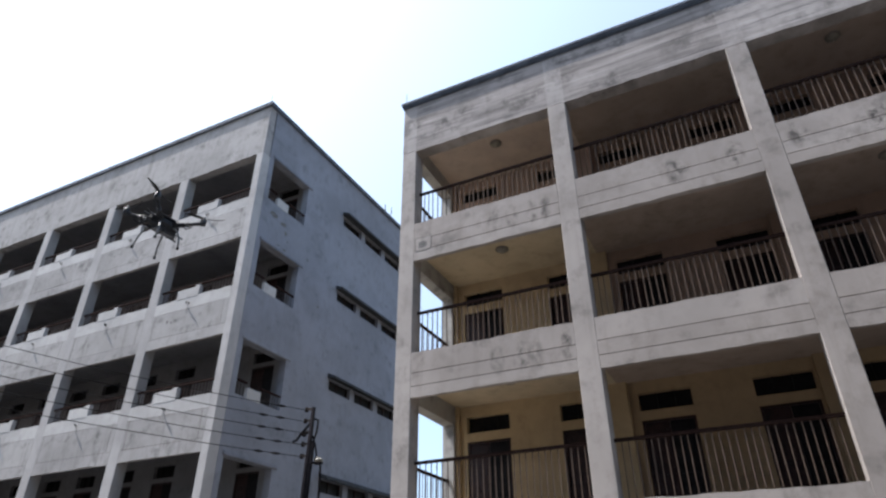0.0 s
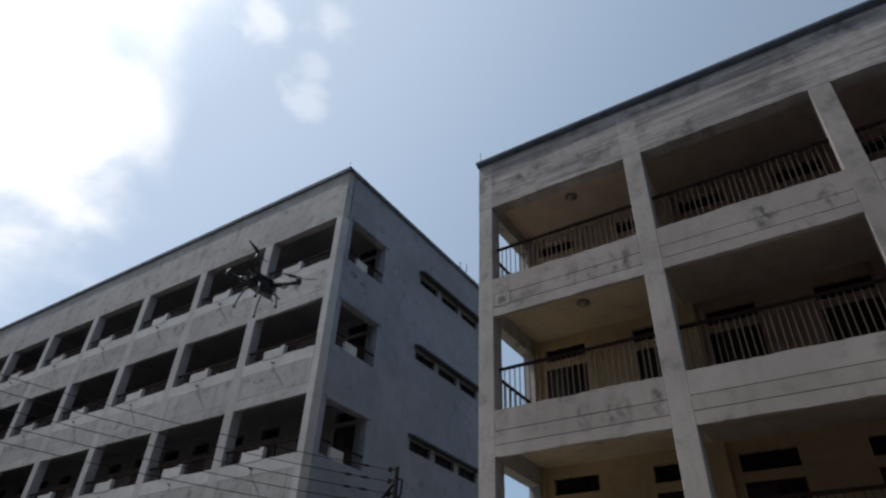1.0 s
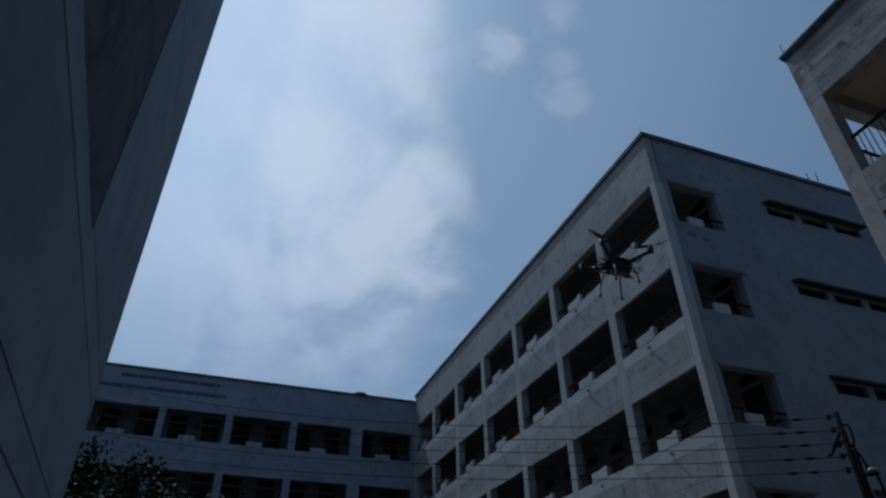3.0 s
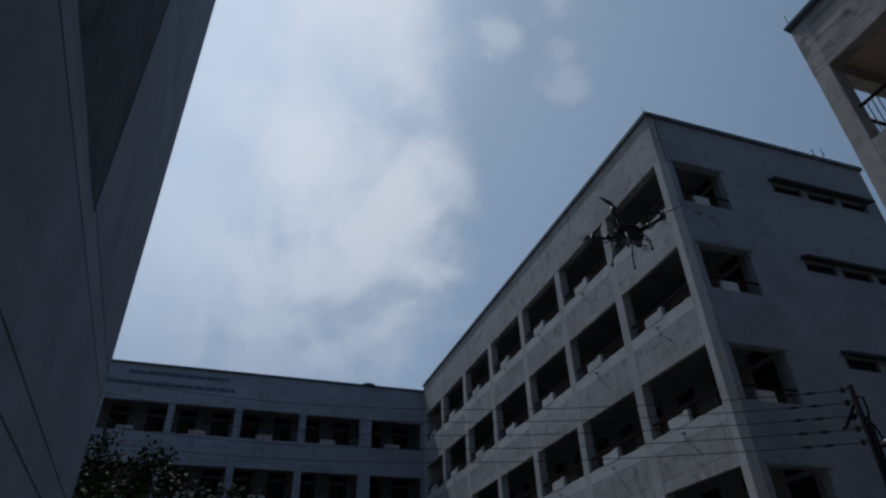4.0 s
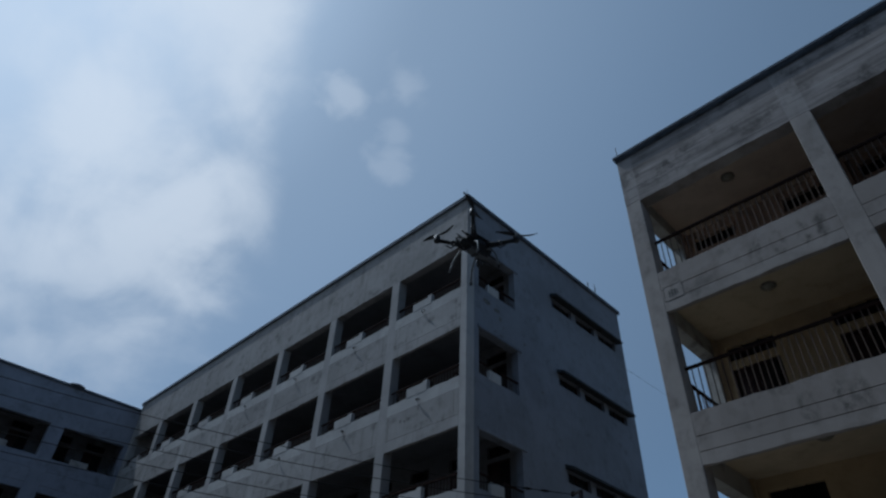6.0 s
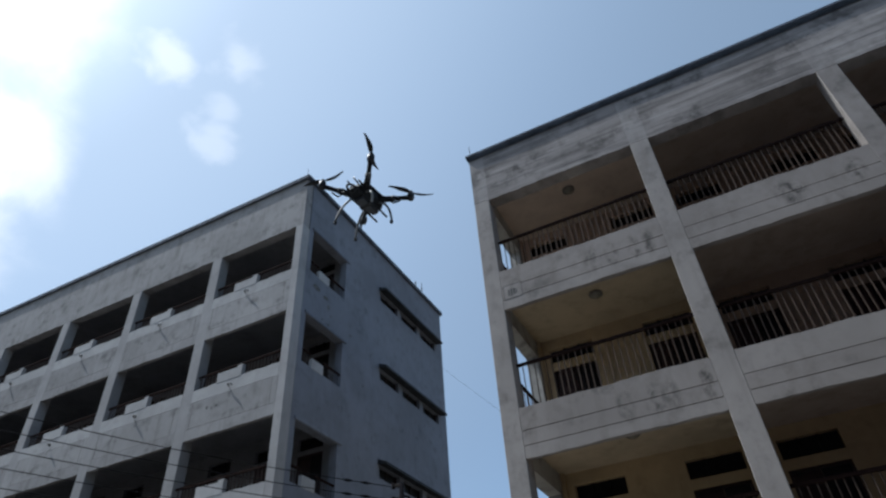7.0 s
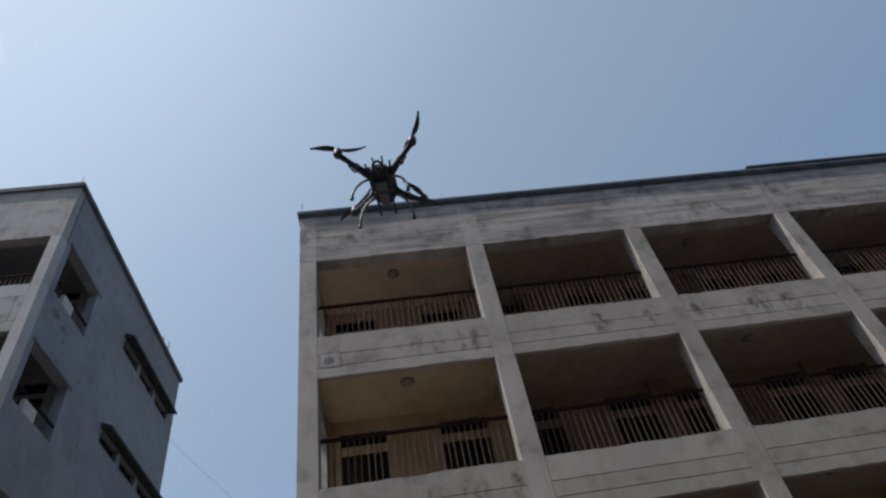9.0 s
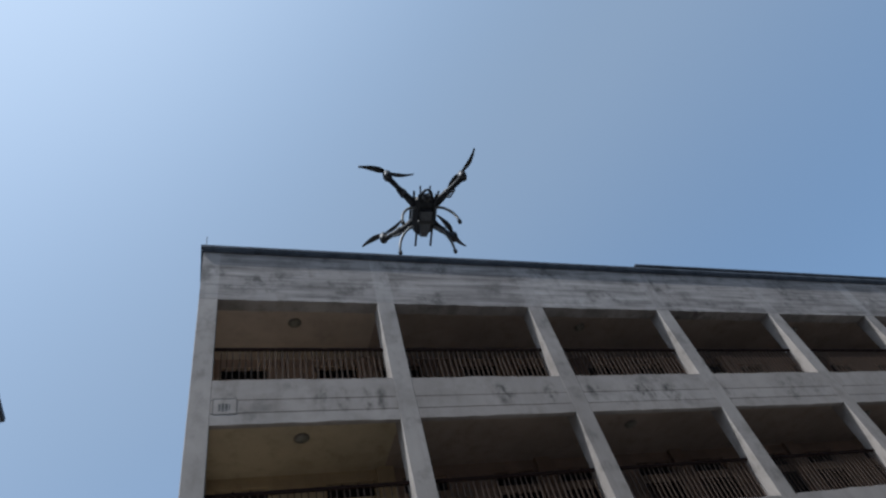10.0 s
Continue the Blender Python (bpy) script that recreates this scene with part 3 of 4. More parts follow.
for z0, z1 in A_ROWS:
    for c in (0.19, 3.98, 8.11, 12.19, 16.29, 20.31, 24.40, 28.25):
        for du in (-1.12, 0.95):
            if 0.9 < c + du < A_LEN - 0.9:
                holes += doorway(A, c + du, 1.0, z0 - 0.58 if z0 > 1 else 0.02, z1 + 0.60, A_BACK, 0.42, 0.16)
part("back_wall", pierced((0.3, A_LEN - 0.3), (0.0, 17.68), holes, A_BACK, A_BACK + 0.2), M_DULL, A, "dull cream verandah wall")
# gable end with side openings and strips of high windows
gable = []
DROP = (0.0, -0.13, -0.13, 0.0, 0.0)      # the two lower rows of the gable sit a little lower
for (z0, z1), dz in zip(A_ROWS, DROP):
    gable.append((0.62, 2.74, z0 + 0.25 + dz, z1 + 0.12 + dz))
    for y0 in (5.25, 6.97, 8.69):
        gable.append((y0, y0 + 1.40, z1 - 0.20 + dz, z1 + 0.24 + dz))
part("gable_wall", pierced((0.391, A_DEEP), (0.0, A_TOP), gable, A_LEN - 0.28, A_LEN - 0.003, "v"), M_GABLE_SHADE, A, "plastered gable end, its blue-grey shade put into the colour")
part("end_wall", one_box(0.01, 0.29, 0.391, A_DEEP, 0, A_TOP), M_AWALL, A)
part("rear_wall", one_box(0.30, A_LEN - 0.29, A_DEEP - 0.25, A_DEEP - 0.01, 0, A_TOP), M_AWALL, A)
for (z0, z1), dz in zip(A_ROWS, DROP):
    h = z1 + dz
    bm = bmesh.new()
    p = [(0.0, h + 0.26), (0.36, h + 0.17), (0.36, h + 0.26), (0.0, h + 0.42)]
    ends = []
    for y in (5.15, 10.25):
        ends.append([bm.verts.new((A_LEN - 0.002 + a, y, z)) for a, z in p])
    for i in range(4):
        bm.faces.new((ends[0][i], ends[0][(i + 1) % 4], ends[1][(i + 1) % 4], ends[1][i]))
    bm.faces.new(ends[0][::-1])
    bm.faces.new(ends[1])
    part("window_hood", bm, M_HOOD, A, "dark concrete window hood")
    for y0 in (5.25, 6.97, 8.69):
        w = part("window", one_box(A_LEN - 0.20, A_LEN - 0.18, y0, y0 + 1.40, h - 0.20, h + 0.24), M_DARK, A)
        bm = bmesh.new()
        for k in range(3):
            box(bm, A_LEN - 0.179, A_LEN - 0.14, y0 + 0.68 * k, y0 + 0.68 * k + 0.04, h - 0.20, h + 0.24)
        part("window_frame", bm, M_DOOR, w)
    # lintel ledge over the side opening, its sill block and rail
    part("lintel", soft_box(A_LEN - 0.001, A_LEN + 0.05, 0.55, 2.95, h + 0.125, h + 0.24, 0.012), M_GABLE_SHADE, A)
    if z0 > 1:
        part("sill_block", soft_box(A_LEN - 0.13, A_LEN + 0.008, 1.14, 1.76, z0 + 0.22 + dz, z0 + 0.58 + dz, 0.012), M_BLOCK, A)
        railing(A, (A_LEN - 0.05, 1.77), (A_LEN - 0.05, 2.74), z0 + 0.25 + dz, 0.5, 0.12, mat=M_DARKBAR)
        railing(A, (A_LEN - 0.05, 0.62), (A_LEN - 0.05, 1.13), z0 + 0.25 + dz, 0.5, 0.12, mat=M_DARKBAR)
# flaked plaster under the gable openings and on one spandrel
def flake(u, z, w, h, seed):
    r = random.Random(seed)
    ring = []
    for q in range(11):
        a = 2 * math.pi * q / 11
        k = r.uniform(0.55, 1.0)
        ring.append((u + w / 2 * k * math.cos(a), z + h / 2 * k * math.sin(a)))
    return ring


def plate(ring, d0, d1, along):
    bm = bmesh.new()
    pts = [[bm.verts.new((u, d, z) if along == "u" else (d, u, z)) for u, z in ring] for d in (d0, d1)]
    for q in range(len(ring)):
        bm.faces.new((pts[0][q], pts[0][(q + 1) % len(ring)], pts[1][(q + 1) % len(ring)], pts[1][q]))
    bm.faces.new(pts[0][::-1])
    bm.faces.new(pts[1])
    return bm


for q, (y, z, w, h) in enumerate(((1.05, 14.72, 0.50, 0.30), (1.62, 14.60, 0.42, 0.24), (1.80, 14.32, 0.16, 0.30), (1.95, 14.02, 0.12, 0.10), (1.5, 13.66, 0.16, 0.08), (1.85, 13.62, 0.26, 0.08), (4.1, 12.3, 0.16, 0.12), (3.2, 13.9, 0.2, 0.14))):
    part("flaked_patch", plate(flake(y, z, w, h, q), A_LEN - 0.004, A_LEN + 0.001, "v"), M_PANEL, A)
for q, (u, z, w, h) in enumerate(((25.35, 10.62, 0.09, 0.17), (25.55, 10.56, 0.10, 0.12), (25.74, 10.60, 0.08, 0.15), (12.9, 14.3, 0.2, 0.12), (21.4, 14.2, 0.12, 0.1))):
    part("flaked_patch", plate(flake(u, z, w, h, 40 + q), -0.006, 0.0, "u"), M_PANEL, A)
# stepped white blocks on the sills, each with a bent waste pipe under it
for i, (u0, u1) in enumerate(A_OPS):
    m = u0 + (u1 - u0) * 0.42
    for z0, z1 in A_ROWS[1:]:
        bm = soft_box(m - 0.5, m + 0.5, -0.012, 0.17, z0 - 0.03, z0 + 0.33, 0.012)
        box(bm, m + 0.30, m + 0.5, -0.008, 0.16, z0 + 0.325, z0 + 0.39)
        part("sill_block", bm, M_BLOCK, A)
        railing(A, (u0, 0.13), (u1, 0.13), z0, 0.53, 0.13, 0.012, (m - 0.5 - u0, m + 0.5 - u0), M_DARKBAR)
        x = m + 0.05
        part("waste_pipe", tube(bmesh.new(), [(x, 0.02, z0 - 0.25), (x + 0.03, -0.08, z0 - 0.235), (x + 0.14, -0.12, z0 - 0.245), (x + 0.22, -0.13, z0 - 0.28), (x + 0.25, -0.13, z0 - 0.35)], 0.022, 8), M_PIPE, A, "bent grimy waste pipe", smooth=True)
rng = random.Random(8)
for i, (u0, u1) in enumerate(A_OPS):
    m = u0 + (u1 - u0) * 0.42
    for z0, z1 in A_ROWS[1:]:
        for k in range(2):
            h = rng.uniform(0.15, 0.4)
            part("drip_stain", plate(flake(m + 0.16 + rng.uniform(-0.2, 0.2) * k, z0 - 0.34 - h / 2, rng.uniform(0.04, 0.09), h, rng.random()), -0.004, 0.0, "u"), M_STAIN, A)
bm = bmesh.new()
box(bm, 0.0, A_LEN + 0.10, -0.09, 0.36, A_TOP, A_TOP + 0.17)
box(bm, A_LEN - 0.36, A_LEN + 0.10, 0.361, A_DEEP + 0.1, A_TOP, A_TOP + 0.17)
part("coping", bm, M_COPING, A, "dark weathered concrete coping")
part("roof_slab", one_box(0.3, A_LEN - 0.3, 0.35, A_DEEP - 0.26, 17.8, 17.95), M_DULL, A)
part("roof_slab", one_box(0.3, B_LEN - 0.3, 0.35, B_DEEP - 0.26, 13.10, 13.22), M_DULL, B)
# reinforcement left standing on the roof edge
rods = thing("rebar_stubs", pose(-13.5, 22.1, A_TOP + 0.17), "rusty steel reinforcement rods standing on the roof edge", "rebar")
for k, (y, h, lean) in enumerate(((0, 0.62, 3), (0.22, 0.80, -4), (0.5, 0.55, 6), (0.62, 0.9, 2))):
    part("rod", tube(bmesh.new(), [(0, y, -0.01), (0.02 * lean, y + 0.01 * lean, h)], 0.014, 6), M_STEEL, rods)
for x, y, z, h in ((-13.4, 13.45, A_TOP + 0.17, 0.45), (-6.0, 11.35, B_TOP + 0.15, 0.42)):
    t = thing("roof_rod", pose(x, y, z - 0.005), "thin steel rod standing on the roof corner", "rod", "roof rods")
    part("rod", tube(bmesh.new(), [(0, 0, 0), (0, 0, h)], 0.009, 6), M_STEEL, t)

# ================================================================ far wing across the court
C = thing("school_wing", pose(-41.65, -24.0, 0, 0, 0, 90), "shaded blue-grey school wing closing the far end of the court", "building", "school blocks", "structure")
C_OPS = [(4.1, 7.9), (8.3, 12.05), (12.5, 16.25), (16.7, 20.5), (20.9, 24.55), (25.0, 28.7), (29.15, 32.83), (33.63, 37.2)]
C_ROWS = [(0.3, 1.75), (3.4, 5.25), (7.1, 8.95), (10.78, 12.65), (14.5, 16.4)]
C_LEN, C_TOP = 37.90, 18.75
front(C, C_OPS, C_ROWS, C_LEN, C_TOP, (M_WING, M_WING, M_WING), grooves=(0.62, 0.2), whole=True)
slabs(C, C_LEN, 8.0, C_ROWS, 0.80, M_DULL)
holes = []
for z0, z1 in C_ROWS[1:]:
    for u0, u1 in C_OPS:
        for f in (0.2, 0.78):
            holes += doorway(C, u0 + (u1 - u0) * f, 1.15, z0 - 0.55, z1 + 0.50, 2.6, 0.42, 0.16)
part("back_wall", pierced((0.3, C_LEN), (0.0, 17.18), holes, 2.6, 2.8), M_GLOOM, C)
for a in ((0.01, 0.29), (C_LEN - 0.29, C_LEN - 0.01)):
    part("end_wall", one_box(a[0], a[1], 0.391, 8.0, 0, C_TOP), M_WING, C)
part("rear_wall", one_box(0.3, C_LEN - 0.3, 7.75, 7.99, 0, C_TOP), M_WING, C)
part("roof_slab", one_box(0.3, C_LEN - 0.3, 0.35, 7.74, 17.3, 17.45), M_DULL, C)
part("coping", one_box(-0.05, C_LEN, -0.10, 0.36, C_TOP, C_TOP + 0.14), M_COPING, C, "dark weathered concrete coping")
part("roof_dome", lathe([(0.55, C_TOP + 0.13), (0.50, C_TOP + 0.20), (0.34, C_TOP + 0.26), (0.1, C_TOP + 0.28)]), M_WING, C, at=Matrix.Translation((33.3, 0.15, 0)))
for u0, u1 in C_OPS:
    m = u0 + (u1 - u0) * 0.42
    for z0, z1 in C_ROWS[1:]:
        part("sill_block", soft_box(m - 0.5, m + 0.5, -0.012, 0.17, z0 - 0.02, z0 + 0.30, 0.012), M_AWALL, C)
# two lines of painted lettering, too faint to read
rng = random.Random(5)
sign = part("painted_lettering", one_box(17.7, 17.72, -0.008, 0.0, 18.13, 18.15), M_SIGN, C)
for z, u, end in ((18.12, 17.75, 23.8), (17.40, 16.6, 24.3)):
    while u < end:
        w = rng.uniform(0.5, 1.3)
        part("painted_bar", one_box(u, min(u + w, end), -0.008, 0.0, z, z + 0.25), M_SIGN, sign)
        u += w + 0.05

# ================================================================ block beside the path
D = thing("school_block", pose(25.97, 0.246, 0, 0, 0, 183.3), "shaded grey plastered school block rising beside the path", "building", "school blocks", "structure")
# the length beyond x = 8 is unseen, added to keep skylight off the far bays
D_LEN, D_TOP = 36.53, 17.4
d_holes = [(u, u + w, z0, z1) for u, w in ((5.6, 3.6), (10.6, 3.6), (16.6, 3.6), (23.6, 3.8), (28.6, 3.35)) for z0, z1 in ((5.56, 9.9), (11.3, 15.0))]
for u0, u1, z0, z1 in d_holes:
    part("dark_panel", one_box(u0 + 0.002, u1 - 0.002, 0.012, 0.13, z0 + 0.002, z1 - 0.002), M_SHUT, D, "dark shuttered opening")
for k, (u0, u1, z0, z1) in enumerate(d_holes):
    if z0 < 8:
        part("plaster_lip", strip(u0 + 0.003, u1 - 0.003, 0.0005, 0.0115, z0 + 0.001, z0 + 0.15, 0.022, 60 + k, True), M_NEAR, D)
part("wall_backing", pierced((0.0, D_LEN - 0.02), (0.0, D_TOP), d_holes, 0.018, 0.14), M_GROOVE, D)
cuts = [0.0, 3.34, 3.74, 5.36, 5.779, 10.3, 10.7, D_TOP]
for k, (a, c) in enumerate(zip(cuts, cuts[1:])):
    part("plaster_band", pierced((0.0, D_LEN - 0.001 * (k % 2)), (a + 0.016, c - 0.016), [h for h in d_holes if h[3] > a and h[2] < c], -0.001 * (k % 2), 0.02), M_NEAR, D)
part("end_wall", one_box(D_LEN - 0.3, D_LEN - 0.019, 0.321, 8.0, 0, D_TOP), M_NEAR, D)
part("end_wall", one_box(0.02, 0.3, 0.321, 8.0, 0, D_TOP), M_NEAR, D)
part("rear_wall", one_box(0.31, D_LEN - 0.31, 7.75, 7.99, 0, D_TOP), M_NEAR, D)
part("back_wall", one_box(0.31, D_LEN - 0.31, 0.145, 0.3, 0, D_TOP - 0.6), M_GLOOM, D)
for z in (5.0, 8.6, 12.0, 15.5):
    part("floor_slab", one_box(0.31, D_LEN - 0.31, 0.401, 7.74, z, z + 0.14), M_NEAR, D)
part("coping", one_box(-0.08, D_LEN + 0.08, -0.12, 0.36, D_TOP, D_TOP + 0.2), M_COPING, D)
part("roof_slab", one_box(0.31, D_LEN - 0.31, 0.15, 7.74, D_TOP - 0.5, D_TOP - 0.36), M_DULL, D)

# ================================================================ power pole and its wires
P = Vector((-8.65, 12.0, 0))
pole = thing("utility_pole", Matrix.Translation(P), "dark concrete utility pole with insulators and a street lamp", "utility pole")
part("shaft", tube(bmesh.new(), [(-0.12, 0, 0), (-0.06, 0, 3.2), (0, 0, 6.3)], [0.10, 0.072, 0.048], 10), M_CONC, pole, smooth=True)
WIRE_Z = [6.27 - 0.27 * k for k in range(5)]
for k, z in enumerate(WIRE_Z):
    b = part("bracket", one_box(-0.19, 0.0, -0.025, 0.025, z - 0.02, z + 0.02), M_STEEL, pole)
    part("insulator", lathe([(0.02, -0.06), (0.05, -0.04), (0.032, 0.0), (0.05, 0.04), (0.02, 0.06)], 10), M_PORC, b, at=pose(-0.2, 0, z), smooth=True)
part("stay_arm", tube(bmesh.new(), [(0, 0, 5.98), (-0.28, -0.05, 5.66), (-0.36, -0.06, 5.55), (-0.46, -0.06, 5.54)], 0.030, 6), M_CONC, pole)
part("stay_arm", tube(bmesh.new(), [(-0.02, 0, 5.80), (-0.22, 0.05, 5.66), (-0.38, 0.05, 5.72)], 0.022, 6), M_CONC, pole)
part("cable_loop", tube(bmesh.new(), [(0.06, 0, 6.02), (0.17, 0, 5.98), (0.16, 0, 5.70), (0.06, 0, 5.42), (0.02, 0, 5.0)], 0.024, 6), M_WIRE, pole)
part("brace", tube(bmesh.new(), [(0.06, 0, 5.62), (0.16, 0, 5.40), (0.22, 0, 5.16), (0.18, 0, 5.06)], 0.022, 6), M_CONC, pole)
part("down_conduit", tube(bmesh.new(), [(0.07, 0.02, 5.5), (0.04, 0.02, 4.4), (-0.02, 0.02, 2.6), (-0.08, 0.02, 0.02)], 0.045, 8), M_CONC, pole, smooth=True)
arm = part("lamp_arm", tube(bmesh.new(), [(0.0, 0, 4.98), (0.18, 0, 5.02), (0.34, 0, 5.0), (0.36, 0, 4.86), (0.38, 0, 4.3), (0.37, 0, 3.85)], 0.026, 8), M_CONC, pole)
part("lamp_head", lathe([(0.03, 0.06), (0.09, 0.03), (0.10, -0.01), (0.05, -0.03)], 12), M_LAMP, arm, "pale street lamp head", at=pose(0.30, 0, 5.05), smooth=True)
part("lamp_box", soft_box(0.20, 0.40, -0.04, 0.04, 4.96, 5.01, 0.008), M_CONC, arm)
FAR = Vector((-26.3, -7.0, 0))
for k, z in enumerate(WIRE_Z):
    a = P + Vector((-0.24, 0, z))
    c = FAR + Vector((0, 0, 12.18 - 0.65 * k))
    sag = 1.02 - 0.065 * k

    def along(f):
        return a.lerp(c, f) - Vector((0, 0, sag * 4 * f * (1 - f)))

    w = part("overhead_wire", tube(bmesh.new(), [along(i / 40) for i in range(41)], 0.0088, 5), M_WIRE)
    for f in (0.018, 0.033):
        part("strain_clamp", tube(bmesh.new(), [along(f), along(f + 0.004), along(f + 0.008)], [0.016, 0.032, 0.014], 7), M_WIRE, w, smooth=True)
    tagged(w, "thin black overhead wire strung across the court", "wire", "overhead wires")
a, c = Vector((-15.5, 24.27, 18.75)), Vector((-6.04, 20.0, 7.95))
pts = [a.lerp(c, i / 20) - Vector((0, 0, 0.2 * 4 * (i / 20) * (1 - i / 20))) for i in range(21)]
w = part("overhead_wire", tube(bmesh.new(), pts, 0.004, 5), M_PIPE)
part("wire_hook", tube(bmesh.new(), [a + Vector((0, -0.05, 0)), a + Vector((0, 0.03, 0.01)), a + Vector((0.03, 0.05, -0.06))], 0.012, 6), M_STEEL, w)
part("wire_hook", tube(bmesh.new(), [c + Vector((0.05, 0, 0)), c + Vector((-0.03, 0, 0.01)), c + Vector((-0.06, 0, 0.06))], 0.012, 6), M_STEEL, w)
tagged(w, "thin grey wire slung between the two blocks", "wire")
far_pole = thing("utility_pole", Matrix.Translation(FAR + Vector((-0.1, 0, 0))), "tall dark concrete utility pole carrying the wires", "utility pole")
part("shaft", tube(bmesh.new(), [(0, 0, 0), (0, 0, 12.5)], [0.17, 0.09], 10), M_CONC, far_pole, smooth=True)

# ================================================================ tree in the court
tree = thing("tree", pose(-14.0, -1.6, 0), "leafy dark green tree with small glossy leaves", "tree")
rng = random.Random(11)
bm = bmesh.new()
tube(bm, [(0, 0, -0.05), (0.08, 0.03, 1.0), (0.02, 0.1, 2.1), (0.1, 0.12, 3.1)], [0.19, 0.15, 0.13, 0.09], 9)
tips = []
for k in range(16):
    a = 2 * math.pi * k / 16 + rng.uniform(-0.2, 0.2)
    z0 = rng.uniform(1.4, 3.0)
    reach = rng.uniform(1.0, 2.3)
    h = rng.uniform(0.8, 2.4)
    p = [(0.05, 0.08, z0), (0.4 * reach * math.cos(a), 0.4 * reach * math.sin(a), z0 + 0.45 * h), (reach * math.cos(a), reach * math.sin(a), min(5.4, z0 + h))]
    tube(bm, p, [0.055, 0.035, 0.012], 6)
    tips += [Vector(p[1]), Vector(p[2]), (Vector(p[1]) + Vector(p[2])) / 2]
part("trunk", bm, M_BARK, tree, smooth=True)
tips += [Vector(q) for q in ((0.4, 1.2, 4.2), (0.2, 2.3, 3.8), (0.3, 3.0, 3.4), (0.0, 0.2, 5.0), (-0.2, -0.6, 5.1), (0.3, 1.8, 4.0), (0.5, 0.6, 4.6), (0.6, -0.4, 4.4), (0.7, 2.6, 3.2), (0.7, 1.4, 3.5), (0.8, 0.4, 3.8), (0.8, -0.8, 3.6), (0.3, 3.6, 3.0), (0.0, -1.1, 5.45), (0.1, -0.5, 5.35), (0.2, -1.5, 5.2), (0.4, -1.2, 4.6))]
vv, ff = [], []
for tip in tips:
    for c in range(8):
        centre = tip + Vector((rng.gauss(0, 0.36), rng.gauss(0, 0.36), rng.gauss(0, 0.26)))
        for l in range(50):
            p = centre + Vector((rng.gauss(0, 0.17), rng.gauss(0, 0.17), rng.gauss(0, 0.14)))
            d = Vector((rng.gauss(0, 1), rng.gauss(0, 1), rng.gauss(-0.25, 0.7))).normalized()
            s = d.orthogonal().normalized()
            s = (s * math.cos(l) + d.cross(s) * math.sin(l)) * rng.uniform(0.026, 0.044)
            n = d.cross(s).normalized() * 0.012
            L = d * rng.uniform(0.08, 0.15)
            i = len(vv)
            vv += [p, p + L * 0.45 + s + n, p + L, p + L * 0.45 - s + n]
            ff += [(i, i + 1, i + 2), (i, i + 2, i + 3)]
me = bpy.data.meshes.new("crown")
me.from_pydata([tuple(v) for v in vv], [], ff)
me.materials.append(M_LEAF)
part("crown", me, M_LEAF, tree, "many small glossy dark green leaves")

# ================================================================ the drone
drone = thing("drone", pose(-4.2, 3.66, 5.34, 2, -3, 172) @ Matrix.Scale(1.6, 4), "dark quadcopter drone with black propellers hovering in the air", "drone")
bm = bmesh.new()
rings = []
for y, w, lo, hi in ((-0.098, 0.030, -0.022, 0.012), (-0.075, 0.046, -0.032, 0.022), (-0.02, 0.054, -0.036, 0.026), (0.04, 0.054, -0.034, 0.026), (0.078, 0.044, -0.026, 0.020), (0.092, 0.030, -0.014, 0.012)):
    rings.append([bm.verts.new((x, y, z)) for x, z in ((-w, lo * 0.4), (-w * 0.62, lo), (w * 0.62, lo), (w, lo * 0.4), (w, hi * 0.5), (w * 0.6, hi), (-w * 0.6, hi), (-w, hi * 0.5))])
for a, c in zip(rings, rings[1:]):
    for k in range(8):
        bm.faces.new((a[k], a[(k + 1) % 8], c[(k + 1) % 8], c[k]))
bm.faces.new(rings[0])
bm.faces.new(rings[-1][::-1])
part("body", bm, M_CARBON, drone, "dark plastic body shell")
part("top_plate", soft_box(-0.060, 0.060, -0.070, 0.070, 0.0265, 0.034, 0.003), M_CARBON, drone)
bm = bmesh.new()
rings = []
for y, w, lo in ((-0.086, 0.018, -0.052), (-0.05, 0.024, -0.060), (0.02, 0.031, -0.062), (0.05, 0.033, -0.056)):
    rings.append([bm.verts.new(p) for p in ((-w, y, -0.034), (-w * 0.8, y, lo), (w * 0.8, y, lo), (w, y, -0.034))])
for a, c in zip(rings, rings[1:]):
    for k in range(4):
        bm.faces.new((a[k], a[(k + 1) % 4], c[(k + 1) % 4], c[k]))
bm.faces.new(rings[0])
bm.faces.new(rings[-1][::-1])
battery = part("battery", bm, M_SHELL, drone, "tapered grey battery pack slung under the body")
part("strap", soft_box(-0.034, 0.034, -0.012, 0.008, -0.064, -0.033, 0.003), M_PROP, battery, "black strap")
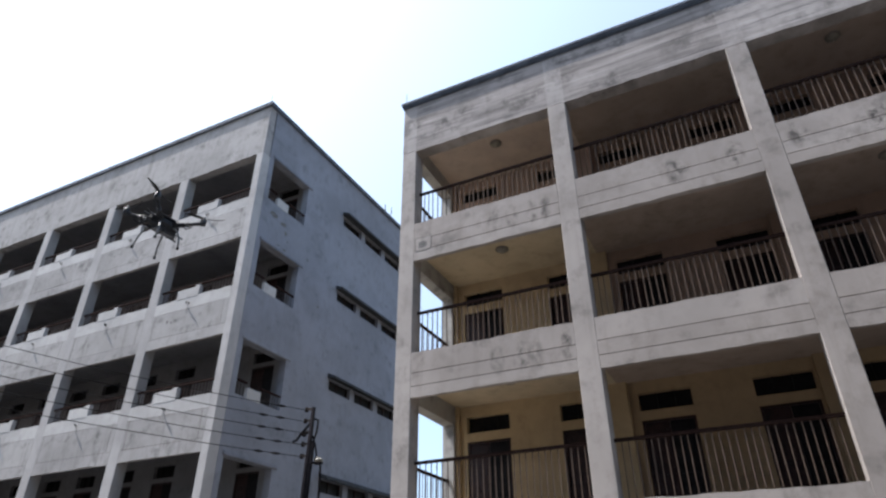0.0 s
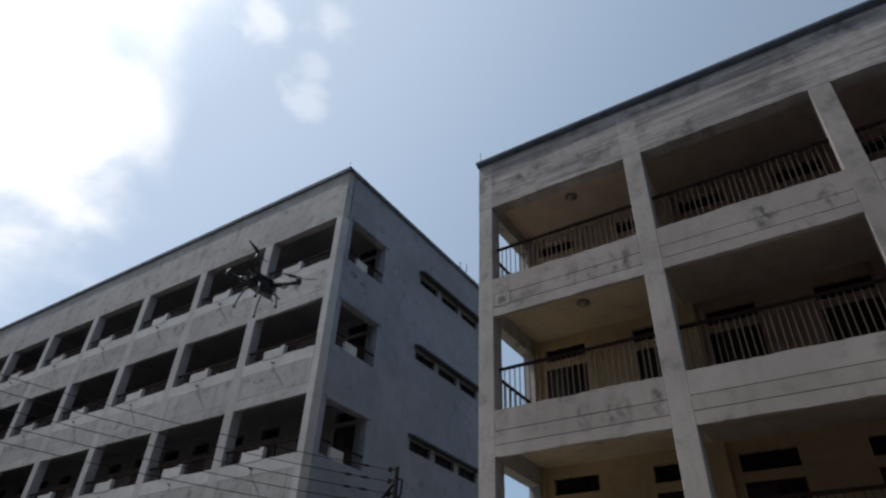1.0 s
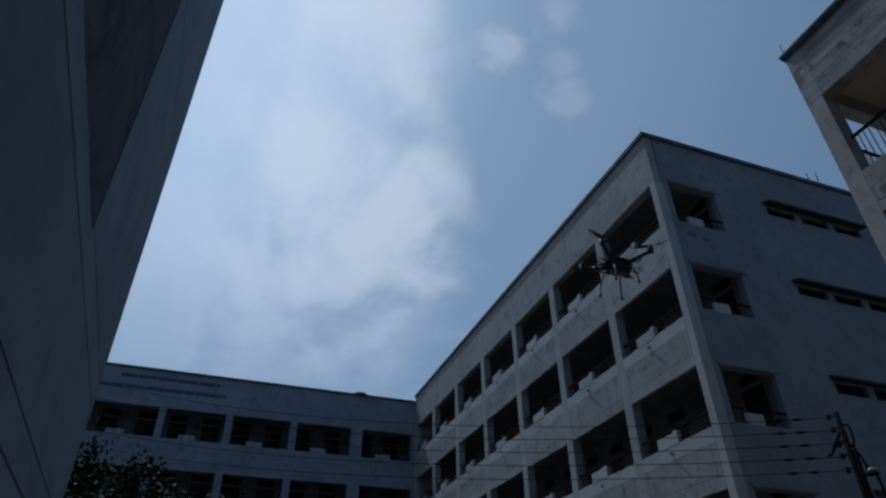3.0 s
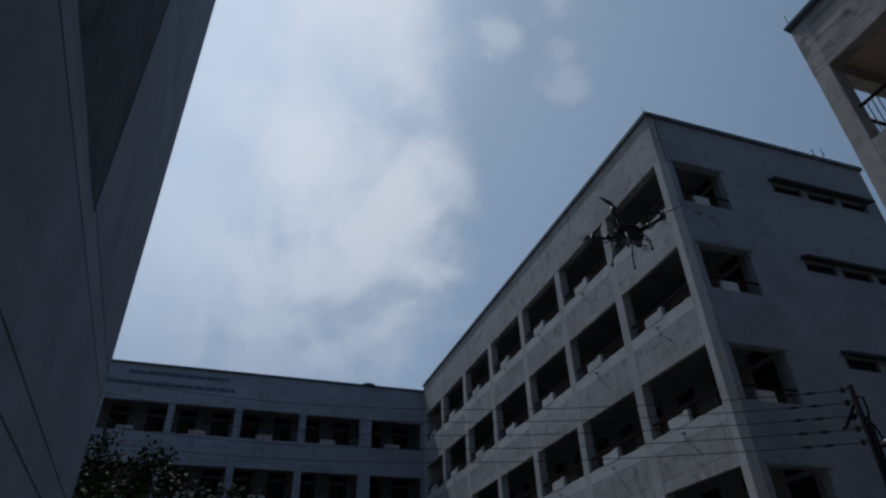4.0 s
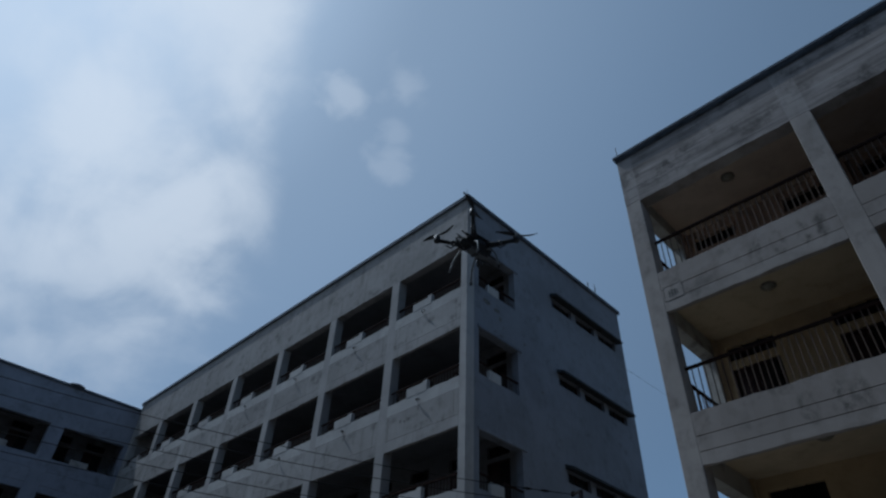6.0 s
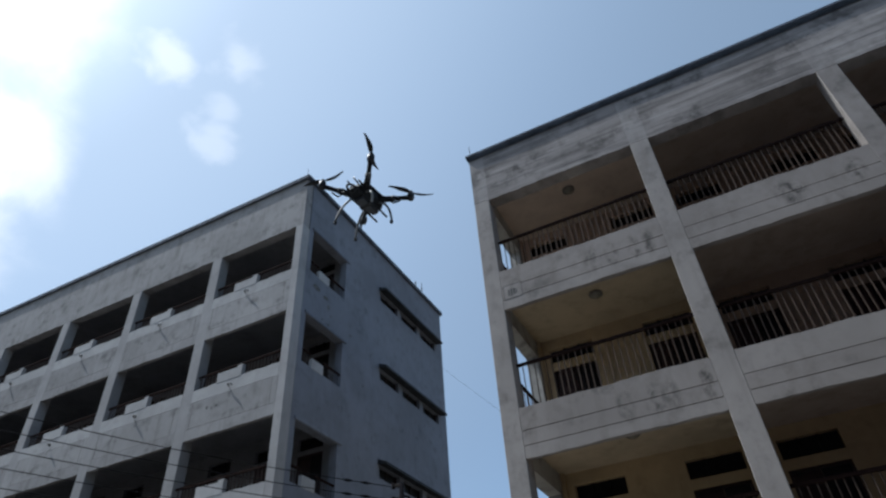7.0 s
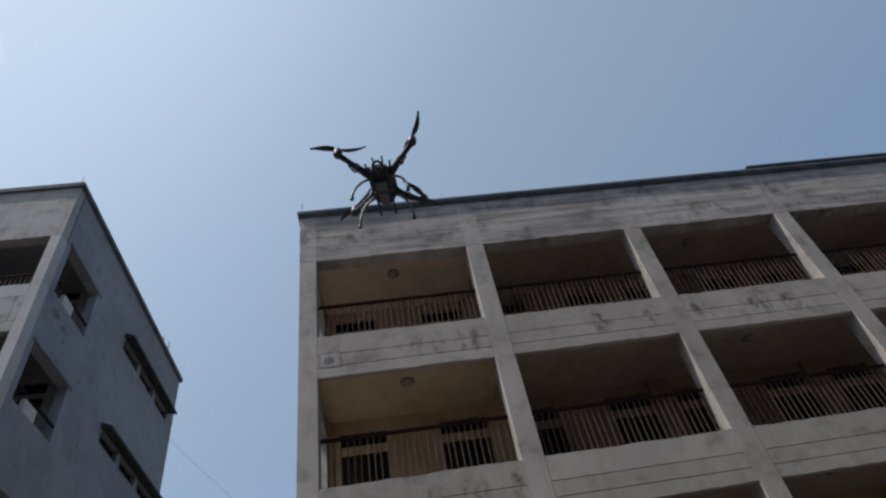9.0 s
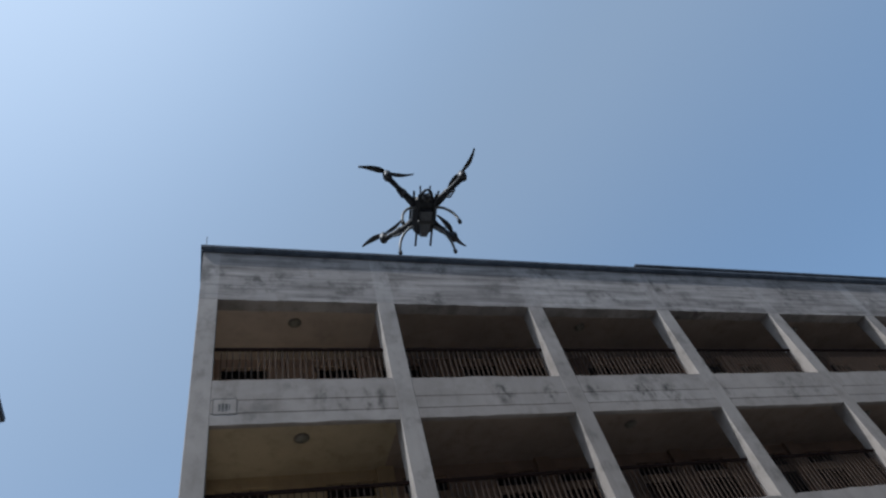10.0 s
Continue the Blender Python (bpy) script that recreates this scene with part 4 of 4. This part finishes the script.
for sx in (-1, 1):
    for sy in (-1, 1):
        tip = Vector((sx * 0.165, sy * 0.165, 0.05))
        bm = tube(bmesh.new(), [(sx * 0.03, sy * 0.04, 0.008), (sx * 0.07, sy * 0.075, 0.010), (sx * 0.12, sy * 0.122, 0.028), tip - Vector((0, 0, 0.008))], [0.026, 0.0175, 0.0115, 0.0135], 8)
        tube(bm, [(sx * 0.085, sy * 0.09, 0.0), (sx * 0.105, sy * 0.10, -0.016), (sx * 0.128, sy * 0.124, 0.008)], 0.0045, 6)
        arm = part("arm", bm, M_CARBON, drone, smooth=True)
        part("collar", tube(bmesh.new(), [(sx * 0.092, sy * 0.096, 0.0185), (sx * 0.104, sy * 0.107, 0.023)], 0.0165, 10), M_SHELL, arm, smooth=True)
        part("motor", lathe([(0.016, -0.02), (0.0195, -0.008), (0.0195, 0.018), (0.012, 0.026)], 14), M_SILVER, arm, "bare metal motor can", at=Matrix.Translation(tip), smooth=True)
        bm = bmesh.new()
        for side_of in (1, -1):
            prev = None
            for i in range(11):
                f = i / 10
                r = 0.008 + 0.112 * f
                chord = 0.011 + 0.017 * math.sin(math.pi * min(1, f * 1.1) ** 0.75) * (1 - 0.3 * f)
                sweep = -0.030 * f * f + 0.006 * f
                tw = 0.38 * (1 - 0.7 * f)
                pts = []
                for e, th in ((-1, 0.0), (0, 0.003), (1, 0.0), (0, -0.001)):
                    pts.append(bm.verts.new((side_of * r, side_of * (sweep + e * chord * 0.5 * math.cos(tw)), 0.032 + 0.016 * f * f + e * chord * 0.5 * math.sin(tw) + th)))
                if prev:
                    for q in range(4):
                        bm.faces.new((prev[q], prev[(q + 1) % 4], pts[(q + 1) % 4], pts[q]))
                else:
                    bm.faces.new(pts)
                prev = pts
            bm.faces.new(prev[::-1])
        spin = {(-1, -1): 60, (1, -1): -30, (-1, 1): -55, (1, 1): 20}[(sx, sy)]
        prop = part("propeller", bm, M_PROP, drone, at=Matrix.Translation(tip) @ pose(0, 0, 0, 0, 0, spin), smooth=True)
        part("hub", lathe([(0.010, 0.024), (0.010, 0.036), (0.005, 0.044)], 10), M_SILVER, prop, smooth=True)
    for sy in (-1, 1):
        pts = []
        for i in range(10):
            f = i / 9
            pts.append((sx * (0.045 + 0.075 * math.sin(f * 1.5)), sy * (0.05 + 0.028 * f), -0.022 - 0.145 * f ** 1.7))
        leg = part("landing_leg", tube(bmesh.new(), pts, [0.006] * 9 + [0.005], 7), M_LEG, drone, "pale curved landing leg", smooth=True)
        part("rubber_foot", tube(bmesh.new(), [pts[-1], (pts[-1][0], pts[-1][1], pts[-1][2] - 0.012)], 0.009, 8), M_CARBON, leg)
    part("skid_bar", tube(bmesh.new(), [(sx * 0.034, -0.135, -0.052), (sx * 0.034, -0.04, -0.045), (sx * 0.036, 0.128, -0.040)], 0.0055, 6), M_CARBON, drone)
    part("prong", tube(bmesh.new(), [(sx * 0.048, 0.070, 0.0), (sx * 0.054, 0.122, -0.004)], 0.005, 6), M_CARBON, drone)
    part("antenna", tube(bmesh.new(), [(sx * 0.018, 0.080, 0.020), (sx * 0.022, 0.128, 0.030)], 0.004, 6), M_PROP, drone)
hoop = [(0.026 * math.cos(a), 0.088 + 0.052 * math.sin(a), -0.02) for a in [math.pi * k / 10 for k in range(11)]]
mount = part("camera_mount", tube(bmesh.new(), hoop, 0.006, 7), M_CARBON, drone, "dark hoop round the camera", smooth=True)
part("camera_body", soft_box(-0.016, 0.016, 0.090, 0.118, -0.038, -0.008, 0.005, 2), M_SHELL, mount)
part("lens", lathe([(0.009, 0.0), (0.009, -0.01), (0.006, -0.011)], 12), M_PROP, mount, at=pose(0, 0.104, -0.038))
